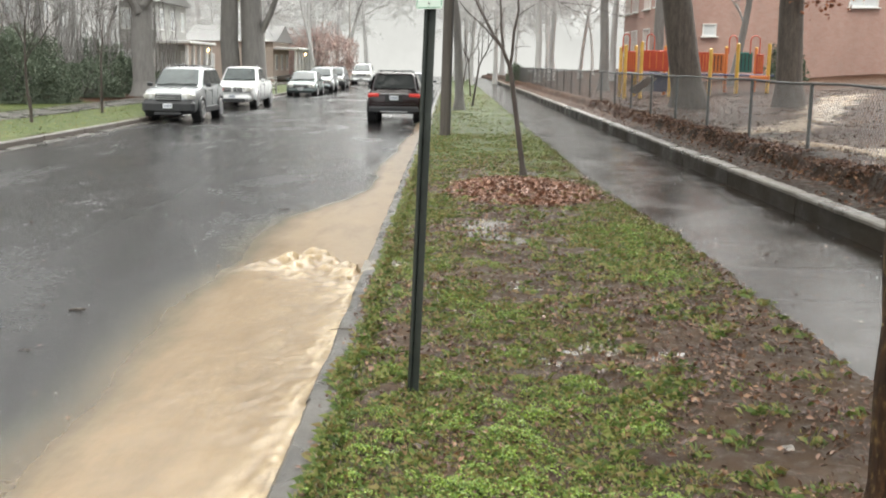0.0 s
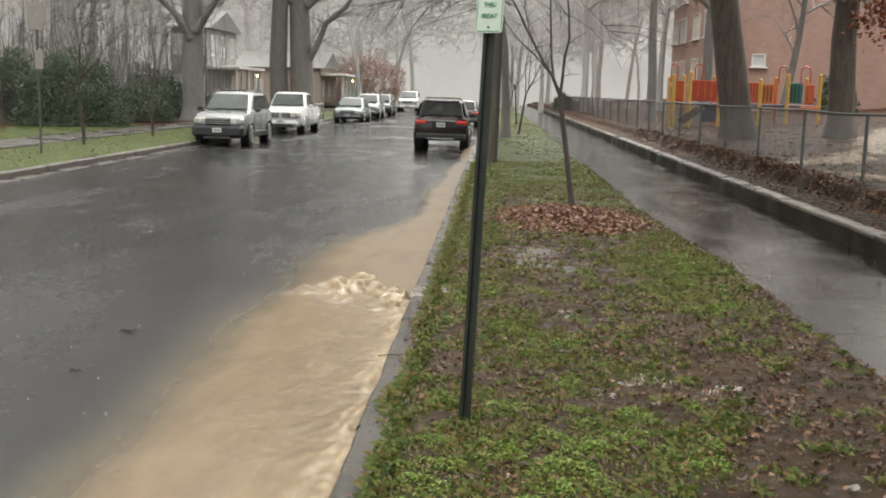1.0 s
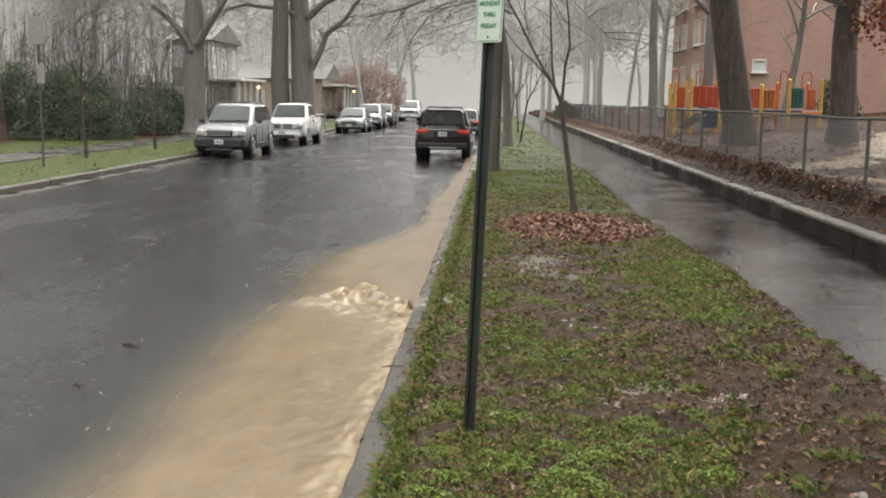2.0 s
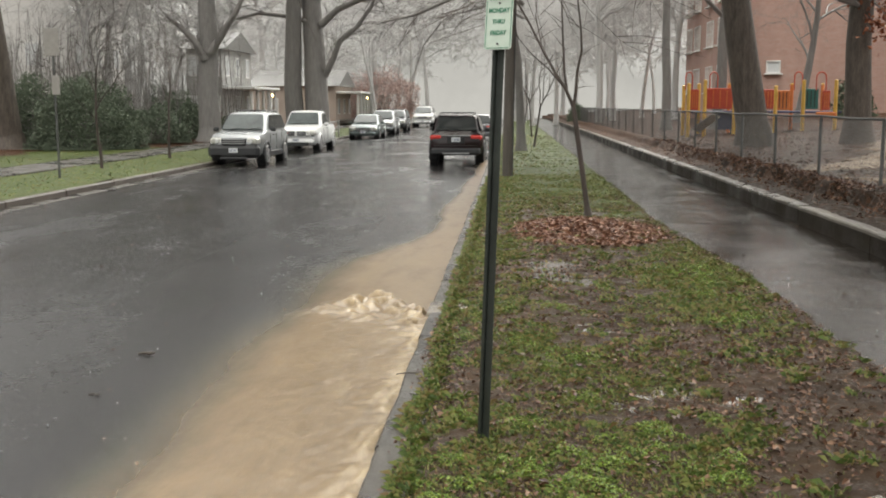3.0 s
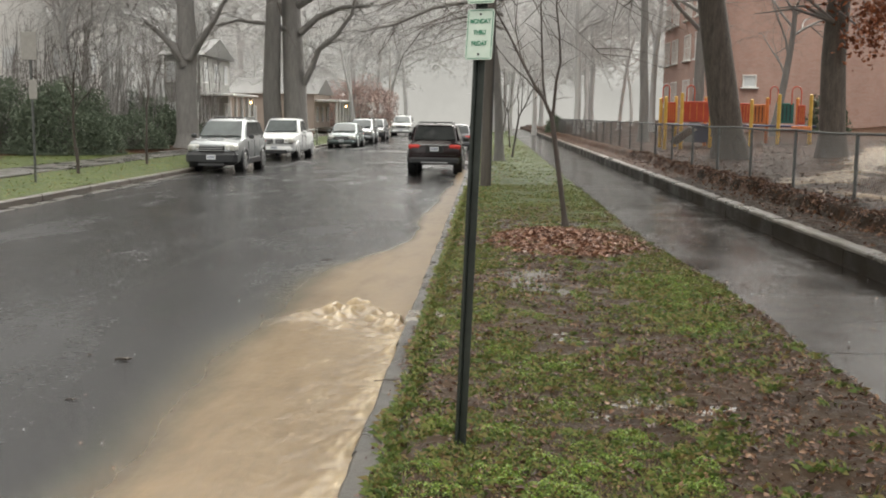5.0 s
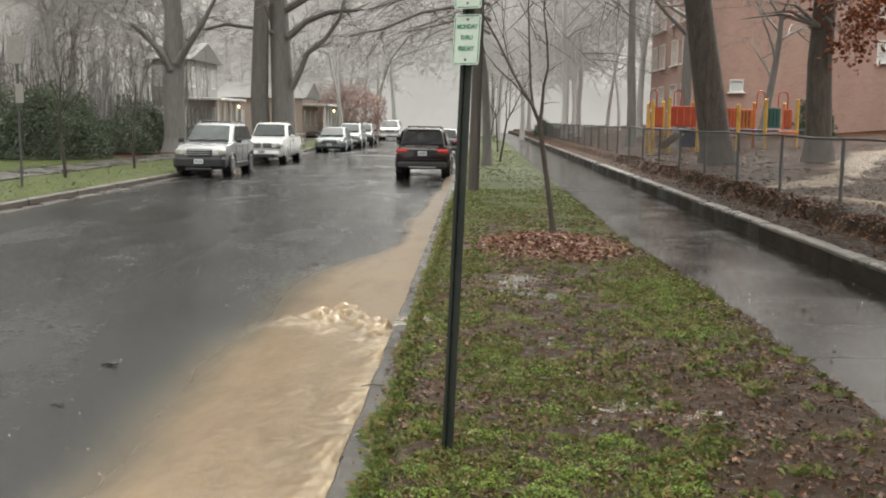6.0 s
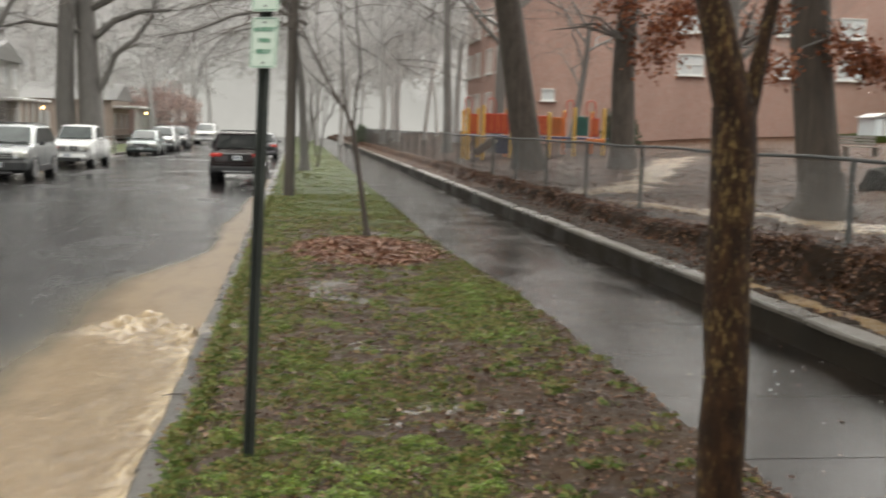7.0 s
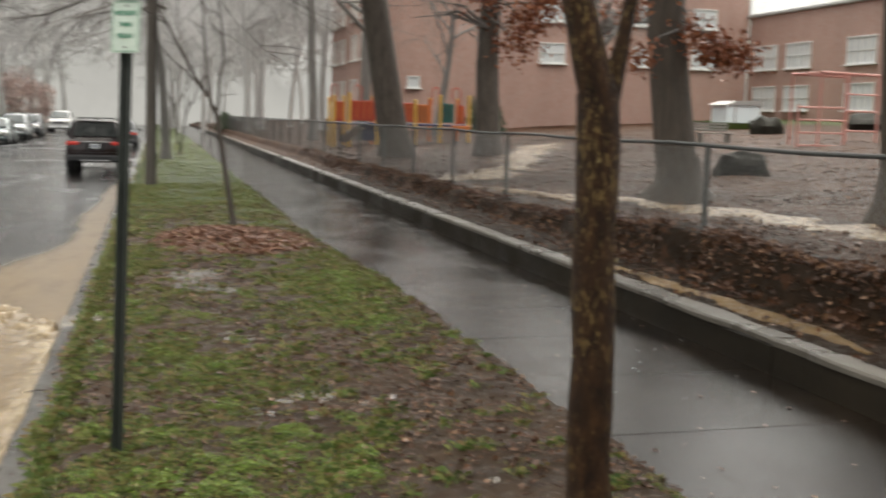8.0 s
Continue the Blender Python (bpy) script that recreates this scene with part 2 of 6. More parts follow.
CLOVER = leafy("clover_leaf", [(0.0, (0.075, 0.14, 0.015)), (0.5, (0.155, 0.25, 0.024)), (1.0, (0.26, 0.35, 0.042))])
DEAD = leafy("dead_leaf", [(0.0, (0.04, 0.018, 0.011)), (0.4, (0.095, 0.043, 0.024)), (0.75, (0.14, 0.066, 0.034)), (1.0, (0.25, 0.135, 0.07))])
OAKLEAF = leafy("oak_leaf", [(0.0, (0.16, 0.05, 0.022)), (0.5, (0.30, 0.095, 0.04)), (1.0, (0.42, 0.16, 0.07))])
# Greens lifted towards grey, so the colour holds the haze over the shrubs.
EVERGREEN = leafy("evergreen_leaf", [(0.0, (0.085, 0.115, 0.078)), (0.6, (0.15, 0.185, 0.125)), (1.0, (0.16, 0.19, 0.135))], 0.8)
YARDBARK = surface("yard_bark", (0.034, 0.026, 0.021), (0.15, 0.122, 0.10), 3.0, (0.5, 0.8), 1.0, 12.0, stretch=(3, 3, 0.5))
OAKBARK = surface("oak_bark", (0.03, 0.022, 0.016), (0.115, 0.09, 0.068), 3.0, (0.5, 0.8), 1.0, 22.0, stretch=(4, 4, 0.4))
# Bark tone raised to carry the haze at middle distance.
BARK = surface("hazed_wet_bark", (0.13, 0.122, 0.115), (0.245, 0.232, 0.22), 3.0, (0.5, 0.8), 0.9, 25.0, stretch=(3, 3, 0.5))
# Palest bark of all: distance haze is put into the colour itself.
FARBARK = surface("hazed_grey_bark", (0.40, 0.394, 0.387), (0.54, 0.533, 0.525), 3.0, (0.6, 0.9), 0.4, 25.0, stretch=(3, 3, 0.5))
YOUNGBARK = surface("young_bark", (0.03, 0.022, 0.017), (0.085, 0.066, 0.055), 6.0, (0.4, 0.7), 0.5, 60.0, stretch=(2, 2, 0.6))
def mottled_bark():
    """Dark wet bark with pale lichen in upright flecks."""
    m, nt, b = shader("mossy_bark")
    v = coords(nt, (1.6, 1.6, 0.5))
    ridge, grain = noise_tex(nt, v, 14.0, 6.0, 0.65), noise_tex(nt, v, 70.0, 6.0, 0.75)
    mixed = math_node(nt, "ADD", math_node(nt, "MULTIPLY", ridge, 0.6), math_node(nt, "MULTIPLY", grain, 0.4))
    col = ramp(nt, mixed, [(0.36, (0.006, 0.003, 0.0015)), (0.5, (0.030, 0.0135, 0.006)), (0.66, (0.085, 0.040, 0.016))])
    fleck = math_node(nt, "ADD", math_node(nt, "MULTIPLY", noise_tex(nt, coords(nt, (1, 1, 0.3)), 58.0, 5.0, 0.7), 0.7),
                      math_node(nt, "MULTIPLY", noise_tex(nt, coords(nt, (1, 1, 0.5)), 4.0, 2.0), 0.3))
    col = blend(nt, ramp(nt, fleck, [(0.54, (0, 0, 0)), (0.60, (0.9, 0.9, 0.9))]), col, (0.20, 0.135, 0.052))
    nt.links.new(col, b.inputs["Base Color"])
    b.inputs["Roughness"].default_value = 0.6
    b.inputs["Specular IOR Level"].default_value = 0.2
    bump_to(nt, b, mixed, 1.0, 0.03)
    return m


NEARBARK = mottled_bark()
LICHEN = surface("lichen", (0.22, 0.19, 0.09), (0.42, 0.37, 0.20), 20.0, (0.7, 0.9), 0.5, 80.0)
POSTGREEN = surface("green_post_steel", (0.020, 0.025, 0.022), (0.046, 0.054, 0.048), 5.0, (0.3, 0.55), 0.1, 60.0, metal=0.3)
STEEL = surface("galvanised_steel", (0.07, 0.073, 0.07), (0.17, 0.173, 0.17), 6.0, (0.35, 0.6), 0.1, 80.0, metal=0.6)
WIRE = surface("near_wire_brightened", (0.11, 0.112, 0.11), (0.22, 0.223, 0.22), 6.0, (0.4, 0.6), 0.0)
RAIL = surface("dark_wet_rail", (0.03, 0.031, 0.03), (0.075, 0.077, 0.075), 6.0, (0.4, 0.7), 0.1)
POLEWOOD = surface("pole_wood", (0.048, 0.040, 0.034), (0.125, 0.108, 0.092), 3.0, (0.6, 0.85), 0.5, 40.0, stretch=(4, 4, 0.3))
BRICK = brick_mat()
TRIM = surface("white_trim", (0.62, 0.62, 0.60), (0.8, 0.8, 0.78), 3.0, (0.4, 0.6), 0.05)
SIGNWHITE = surface("sign_white", (0.48, 0.58, 0.50), (0.60, 0.69, 0.61), 8.0, (0.3, 0.5), 0.03)
SIGNGREEN = surface("sign_green", (0.02, 0.16, 0.09), (0.03, 0.22, 0.12), 8.0, (0.35, 0.5), 0.0)
SIGNBACK = surface("sign_back", (0.28, 0.265, 0.25), (0.38, 0.36, 0.34), 8.0, (0.4, 0.6), 0.05, metal=0.4)
YELLOW = surface("yellow_paint", (0.62, 0.36, 0.06), (0.78, 0.50, 0.12), 3.0, (0.35, 0.5), 0.04)
REDPLAY = surface("red_plastic", (0.42, 0.055, 0.03), (0.58, 0.10, 0.05), 3.0, (0.35, 0.5), 0.04)
ORANGE = surface("orange_plastic", (0.58, 0.16, 0.04), (0.72, 0.24, 0.07), 3.0, (0.35, 0.5), 0.04)
TEAL = surface("teal_plastic", (0.02, 0.11, 0.09), (0.04, 0.17, 0.14), 3.0, (0.35, 0.5), 0.04)
PURPLE = surface("blue_deck", (0.035, 0.04, 0.09), (0.07, 0.075, 0.15), 3.0, (0.4, 0.6), 0.04)
SLIDE = surface("grey_slide", (0.36, 0.35, 0.33), (0.5, 0.49, 0.46), 3.0, (0.3, 0.5), 0.04)
CLIMBRED = surface("faded_red_pipe", (0.46, 0.20, 0.17), (0.55, 0.27, 0.235), 3.0, (0.4, 0.6), 0.04)
SILVER = surface("silver_paint", (0.27, 0.285, 0.29), (0.34, 0.355, 0.36), 2.0, (0.2, 0.3), 0.0, metal=0.35)
WHITECAR = surface("white_paint", (0.60, 0.61, 0.61), (0.68, 0.685, 0.685), 2.0, (0.2, 0.3), 0.0)
BLACKCAR = surface("dark_maroon_paint", (0.016, 0.009, 0.010), (0.028, 0.016, 0.0175), 2.0, (0.12, 0.22), 0.0)
GREENCAR = surface("grey_green_paint", (0.13, 0.16, 0.16), (0.18, 0.21, 0.21), 2.0, (0.2, 0.3), 0.0, metal=0.3)
DARKCAR = surface("dark_grey_paint", (0.09, 0.09, 0.10), (0.14, 0.14, 0.15), 2.0, (0.2, 0.3), 0.0, metal=0.3)
CLADDING = surface("dark_cladding", (0.020, 0.021, 0.023), (0.036, 0.037, 0.040), 4.0, (0.45, 0.6), 0.05)
RUBBER = surface("tyre_rubber", (0.012, 0.012, 0.013), (0.025, 0.025, 0.026), 8.0, (0.6, 0.8), 0.2)
RIM = surface("alloy_rim", (0.30, 0.30, 0.31), (0.42, 0.42, 0.42), 8.0, (0.25, 0.4), 0.0, metal=0.4)
CARGLASS = surface("car_glass", (0.010, 0.013, 0.014), (0.03, 0.035, 0.035), 1.0, (0.03, 0.06), 0.0, spec=0.2)
WINDSCREEN = surface("windscreen_glass", (0.025, 0.032, 0.032), (0.075, 0.09, 0.088), 1.5, (0.03, 0.08), 0.0, spec=0.5)
LENS = surface("headlamp_lens", (0.36, 0.36, 0.33), (0.62, 0.61, 0.57), 6.0, (0.08, 0.15), 0.0)
PLATE = surface("plate_white", (0.6, 0.62, 0.64), (0.7, 0.72, 0.74), 6.0, (0.4, 0.5), 0.0)
BARS = surface("plate_bars", (0.06, 0.08, 0.16), (0.08, 0.10, 0.2), 6.0, (0.5, 0.6), 0.0)
TAILRED = surface("tail_lamp_red", (0.30, 0.012, 0.01), (0.40, 0.02, 0.015), 6.0, (0.1, 0.2), 0.0)
TAILGLOW = glow("tail_lamp_lit", (0.36, 0.02, 0.014), 0.16)
WEATHERED = surface("weathered_wood", (0.16, 0.15, 0.135), (0.28, 0.265, 0.245), 5.0, (0.5, 0.8), 0.3, 40.0)
SPLASH = surface("rain_splash", (0.25, 0.255, 0.26), (0.4, 0.405, 0.41), 30.0, (0.05, 0.1), 0.0)
PORCHGLOW = glow("porch_bulb", (1.0, 0.62, 0.25), 4.0)
WINGLASS = surface("window_glass", (0.50, 0.52, 0.53), (0.78, 0.80, 0.81), 0.6, (0.06, 0.12), 0.0, spec=0.7)
SIDING = surface("pale_siding", (0.58, 0.575, 0.56), (0.70, 0.69, 0.67), 1.0, (0.5, 0.7), 0.1, stretch=(0.3, 0.3, 8))
TANHOUSE = surface("tan_render", (0.40, 0.33, 0.28), (0.50, 0.42, 0.36), 1.0, (0.6, 0.8), 0.1)
ROOFING = surface("roof_shingle", (0.30, 0.29, 0.28), (0.42, 0.41, 0.40), 3.0, (0.6, 0.8), 0.4)
# Siding grey raised so its colour holds the haze before the houses.
GREYSIDING = surface("grey_siding", (0.30, 0.30, 0.285), (0.42, 0.415, 0.40), 1.0, (0.5, 0.7), 0.1, stretch=(0.3, 0.3, 8))
HOUSEROOF = surface("wet_shingle", (0.14, 0.138, 0.132), (0.24, 0.236, 0.23), 3.0, (0.4, 0.7), 0.2)
STONE = surface("dark_boulder", (0.016, 0.015, 0.012), (0.05, 0.047, 0.039), 3.0, (0.6, 0.9), 1.0, spec=0.1)
DRIFT = surface("wet_stick", (0.02, 0.014, 0.01), (0.07, 0.05, 0.035), 9.0, (0.3, 0.6), 0.5)
SHEDBLUE = surface("pale_blue_panel", (0.70, 0.78, 0.82), (0.80, 0.86, 0.89), 2.0, (0.4, 0.6), 0.05)
# Dull bud reds washed pale in the colour in place of haze.
REDLEAF = leafy("hazed_red_bud", [(0.0, (0.48, 0.33, 0.29)), (0.5, (0.55, 0.40, 0.36)), (1.0, (0.6, 0.48, 0.43))], 0.8)


# ---- mesh helpers ----
class Build:
    """Collects vertices and faces of one mesh."""

    def __init__(self):
        self.v, self.f = [], []

    def add(self, verts, faces):
        k = len(self.v)
        self.v.extend(tuple(p) for p in verts)
        self.f.extend(tuple(i + k for i in q) for q in faces)
        return self

    def box(self, c, s, b=0.01, m=None):
        """A box with chamfered edges: centre, full sizes, chamfer."""
        h = [x / 2 for x in s]
        b = min(b, min(h) * 0.9)
        pts = []
        for sx in (-1, 1):
            for sy in (-1, 1):
                for sz in (-1, 1):
                    for ax in range(3):
                        pts.append([sg * (h[i] - (0 if i == ax else b)) for i, sg in enumerate((sx, sy, sz))])
        vs = [Vector(p) for p in pts]
        if m is not None:
            vs = [m.to_3x3() @ p for p in vs]
        return self.add([p + Vector(c) for p in vs], CHAMFER)

    def tube(self, pts, radii, n=8, cap=True):
        pts = [Vector(p) for p in pts]
        if isinstance(radii, (int, float)):
            radii = [radii] * len(pts)
        vs, fs = [], []
        side = None
        for i, p in enumerate(pts):
            d = (pts[min(i + 1, len(pts) - 1)] - pts[max(i - 1, 0)]).normalized()
            if side is None:
                side = d.orthogonal().normalized()
            side = (side - d * side.dot(d)).normalized()
            up = d.cross(side)
            for j in range(n):
                a = 2 * math.pi * j / n
                vs.append(p + (side * math.cos(a) + up * math.sin(a)) * radii[i])
        for i in range(len(pts) - 1):
            for j in range(n):
                q = (j + 1) % n
                fs.append((i * n + j, i * n + q, (i + 1) * n + q, (i + 1) * n + j))
        if cap:
            fs.append(tuple(range(n))[::-1])
            fs.append(tuple(range((len(pts) - 1) * n, len(pts) * n)))
        return self.add(vs, fs)

    def prism(self, outline, depth, m):
        """An outline in x, z pushed along y by depth, then placed by m."""
        n = len(outline)
        vs = [m @ Vector((x, 0, z)) for x, z in outline] + [m @ Vector((x, depth, z)) for x, z in outline]
        fs = [tuple(range(n)), tuple(range(2 * n - 1, n - 1, -1))]
        fs += [(i, i + n, (i + 1) % n + n, (i + 1) % n) for i in range(n)]
        return self.add(vs, fs)

    def blob(self, c, s, seed=0, rough=0.25, n=10):
        """A lumpy rounded mass."""
        vs, fs = [], []
        for i in range(n + 1):
            for j in range(2 * n):
                a, e = math.pi * j / n, math.pi * i / n
                d = Vector((math.cos(a) * math.sin(e), math.sin(a) * math.sin(e), math.cos(e)))
                k = 1 + rough * noise.noise(d * 1.7 + Vector((seed * 3.1, 0, 0))) + 0.4 * rough * noise.noise(d * 5 + Vector((0, seed, 0)))
                vs.append((c[0] + d.x * s[0] * k, c[1] + d.y * s[1] * k, c[2] + d.z * s[2] * k))
        for i in range(n):
            for j in range(2 * n):
                q = (j + 1) % (2 * n)
                fs.append((i * 2 * n + j, (i + 1) * 2 * n + j, (i + 1) * 2 * n + q, i * 2 * n + q))
        return self.add(vs, fs)

    def mesh(self, name, material, smooth=False):
        me = bpy.data.meshes.new(name)
        me.from_pydata(self.v, [], self.f)
        me.materials.append(material)
        if smooth:
            me.polygons.foreach_set("use_smooth", [True] * len(me.polygons))
        me.update()
        if smooth:
            me.set_sharp_from_angle(angle=radians(50))
        return me


def chamfer_faces():
    bm = bmesh.new()
    idx = 0
    for sx in (-1, 1):
        for sy in (-1, 1):
            for sz in (-1, 1):
                for ax in range(3):
                    v = bm.verts.new([sg * (1 - (0 if i == ax else 0.2)) for i, sg in enumerate((sx, sy, sz))])
                    v.index = idx
                    idx += 1
    bm.verts.ensure_lookup_table()
    keys = {v: v.index for v in bm.verts}
    bmesh.ops.convex_hull(bm, input=bm.verts[:])
    bmesh.ops.dissolve_limit(bm, angle_limit=0.02, verts=bm.verts[:], edges=bm.edges[:])
    out = [tuple(keys[v] for v in f.verts) for f in bm.faces]
    bm.free()
    return out


CHAMFER = chamfer_faces()


def thing(name, label, category, at=None, group="", kind=""):
    ob = new(name)
    ob.empty_display_size = 0.2
    if at is not None:
        ob.matrix_basis = at
    return tagged(ob, label, category, group, kind)


def part(name, b, material, parent, label="", smooth=False):
    ob = new(name, b if isinstance(b, bpy.types.Mesh) else b.mesh(name, material, smooth))
    ob.parent = parent
    if label:
        ob["label"] = label
    return ob


def solo(name, b, material, label, category, group="", kind="", smooth=False, at=None):
    ob = new(name, b.mesh(name, material, smooth))
    if at is not None:
        ob.matrix_basis = at
    return tagged(ob, label, category, group, kind)


def nz(x, y, s, k=0.0):
    return noise.noise(Vector((x * s, y * s, k)))


def smooth01(a, b, x):
    t = min(1.0, max(0.0, (x - a) / (b - a)))
    return t * t * (3 - 2 * t)


def sheet(xs, ys, height):
    b = Build()
    n = len(xs)
    b.v = [(x, y, height(x, y)) for y in ys for x in xs]
    b.f = [(j * n + i, j * n + i + 1, (j + 1) * n + i + 1, (j + 1) * n + i) for j in range(len(ys) - 1) for i in range(n - 1)]
    return b


def steps(*spans):
    """Rising coordinates: (start, end, step) spans joined."""
    out = []
    for a, b, s in spans:
        n = max(1, round((b - a) / s))
        out += [a + (b - a) * i / n for i in range(n)]
    return out + [spans[-1][1]]


# ---- plan of the street ----
KERB_X, VERGE_X, WALK_X, WALL_X, FENCE_X, LEFT_X = -0.765, -0.56, 2.8, 4.85, 6.2, -10.2


def yard_z(x, y):
    """Height of the school yard behind the wall and bank."""
    if x < WALL_X + 0.2:
        return 0.36
    rise = 0.40 + 0.03 * smooth01(5.0, 5.4, x) + (0.24 + 0.08 * nz(x, y, 0.9, 5)) * smooth01(5.72 + 0.22 * nz(x, y, 0.7), 5.90 + 0.22 * nz(x, y, 0.7), x)
    rise += 0.22 * smooth01(17, 10, y) * smooth01(5.72 + 0.22 * nz(x, y, 0.7), 5.94 + 0.22 * nz(x, y, 0.7), x) * (1 - 0.6 * smooth01(7, 10, x))
    return rise + 0.055 * max(0.0, x - 8.5) * (1 if x < 60 else 60 / x) + 0.03 * nz(x, y, 0.35) + 0.02 * nz(x, y, 1.7)


def ground_z(x, y):
    if x < LEFT_X - 0.1:
        return 0.11 + 0.03 * smooth01(-12, -18, -abs(x)) + 0.035 * max(0.0, -x - 18) * (1 if x > -60 else 60 / -x)
    if x < VERGE_X - 0.03:
        return -0.12
    if x < WALK_X + 0.02:
        return 0.05
    if x < WALL_X + 0.1:
        return -0.05
    return yard_z(x, y)


xs = steps((-400, -60, 34), (-60, -18, 3), (-18, -10.36, 0.8), (-10.36, -10.29, 0.07), (-10.29, -0.7, 2), (-0.7, -0.64, 0.06), (-0.64, 2.81, 0.8),
           (2.81, 2.84, 0.03), (2.84, 4.93, 0.5), (4.93, 4.97, 0.04), (4.97, 7.5, 0.06), (7.5, 14, 0.25), (14, 50, 1.5), (50, 400, 35))
ys = steps((-40, 2, 3), (2, 24, 0.12), (24, 60, 0.6), (60, 120, 3), (120, 700, 58))
solo("ground", sheet(xs, ys, ground_z), LITTER, "wet brown ground under fallen leaves", "ground", kind="structure", smooth=True)

solo("road", sheet(steps((LEFT_X, KERB_X, 0.47)), steps((-30, 60, 1.0), (60, 400, 17)),
                   lambda x, y: 0.05 * (1 - ((x + 5.5) / 4.72) ** 2) - 0.02), ASPHALT, "wet dark asphalt road shining with rain", "road",
     kind="structure", smooth=True)


def walk_edge(y):
    """Where the grass gives way to the pavement: it narrows beyond the young tree."""
    return 2.84 - 0.30 * smooth01(10.5, 19.0, y) + 0.05 * nz(0, y, 0.9, 81) + 0.03 * nz(0, y, 3.1, 82)


def verge_z(x, y):
    if x > walk_edge(y):
        return 0.05
    edge = smooth01(0.0, 0.25, x - VERGE_X) * smooth01(0.0, 0.25, walk_edge(y) - x)
    mound = 0.10 * math.exp(-(((x - 1.25) / 0.75) ** 2 + ((y - 16.6) / 1.6) ** 2) * 1.2)
    hollow = 0.062 * math.exp(-((x - 0.55) / 0.40) ** 2 - ((y - 13.2) / 0.8) ** 2) + 0.055 * math.exp(-((x - 0.75) / 0.25) ** 2 - ((y - 12.0) / 0.35) ** 2) + 0.03 * math.exp(-((x - 1.5) / 0.5) ** 2 - ((y - 19.5) / 1.5) ** 2)
    return 0.105 - hollow + edge * (0.035 + 0.030 * nz(x, y, 0.9) + 0.022 * nz(x, y, 2.3, 3) + 0.014 * nz(x, y, 7.0, 7) + 0.012 * nz(x, y, 15.0, 17)) + mound


PUDDLE_Z = 0.118
solo("verge", sheet(steps((VERGE_X, WALK_X + 0.1, 0.035)), steps((-6, 3, 0.5), (3, 14, 0.035), (14, 22, 0.06), (22, 60, 0.3), (60, 200, 5)), verge_z), MUD,
     "muddy grass strip between kerb and pavement", "verge", kind="structure", smooth=True)
solo("verge_lawn", sheet(steps((VERGE_X + 0.02, WALK_X - 0.02, 0.07)), steps((18.0, 40, 0.12), (40, 70, 0.6), (70, 200, 5)),
                         lambda x, y: verge_z(x, y) + 0.010 - 0.06 * smooth01(0.15, -0.15, nz(x, y, 0.8, 50) + 0.5 * nz(x, y, 3.0, 51) + 0.10 * (y - 21.5))), LAWN,
     "thin yellow-green turf along the far part of the verge", "lawn", kind="structure", smooth=True)
solo("puddle", sheet(steps((VERGE_X + 0.25, 2.3, 0.3)), steps((3, 34, 0.5)), lambda x, y: PUDDLE_Z), PUDDLE,
     "rainwater standing in hollows of the muddy grass", "puddle", kind="structure")

# left side: lawn strip, pavement
solo("lawn_verge", sheet(steps((-13.6, -10.36, 0.3)), steps((-10, 60, 0.8), (60, 250, 10)),
                         lambda x, y: 0.15 + 0.04 * nz(x, y, 0.5)), LAWN, "green lawn strip beside the far kerb", "lawn", kind="structure", smooth=True)
solo("lawn_far", sheet(steps((-19.5, -15.4, 0.5)), steps((-10, 60, 1.0), (60, 150, 6)),
                       lambda x, y: 0.19 + 0.04 * nz(x, y, 0.5) - 0.10 * smooth01(44, 52, y)), LAWN, "patchy lawn behind the far pavement", "lawn", kind="structure", smooth=True)
solo("pavement_far", Build().box((-14.5, 70, 0.115), (1.7, 170, 0.16), 0.02), KERB, "wet grey pavement on the far side", "pavement", kind="structure")


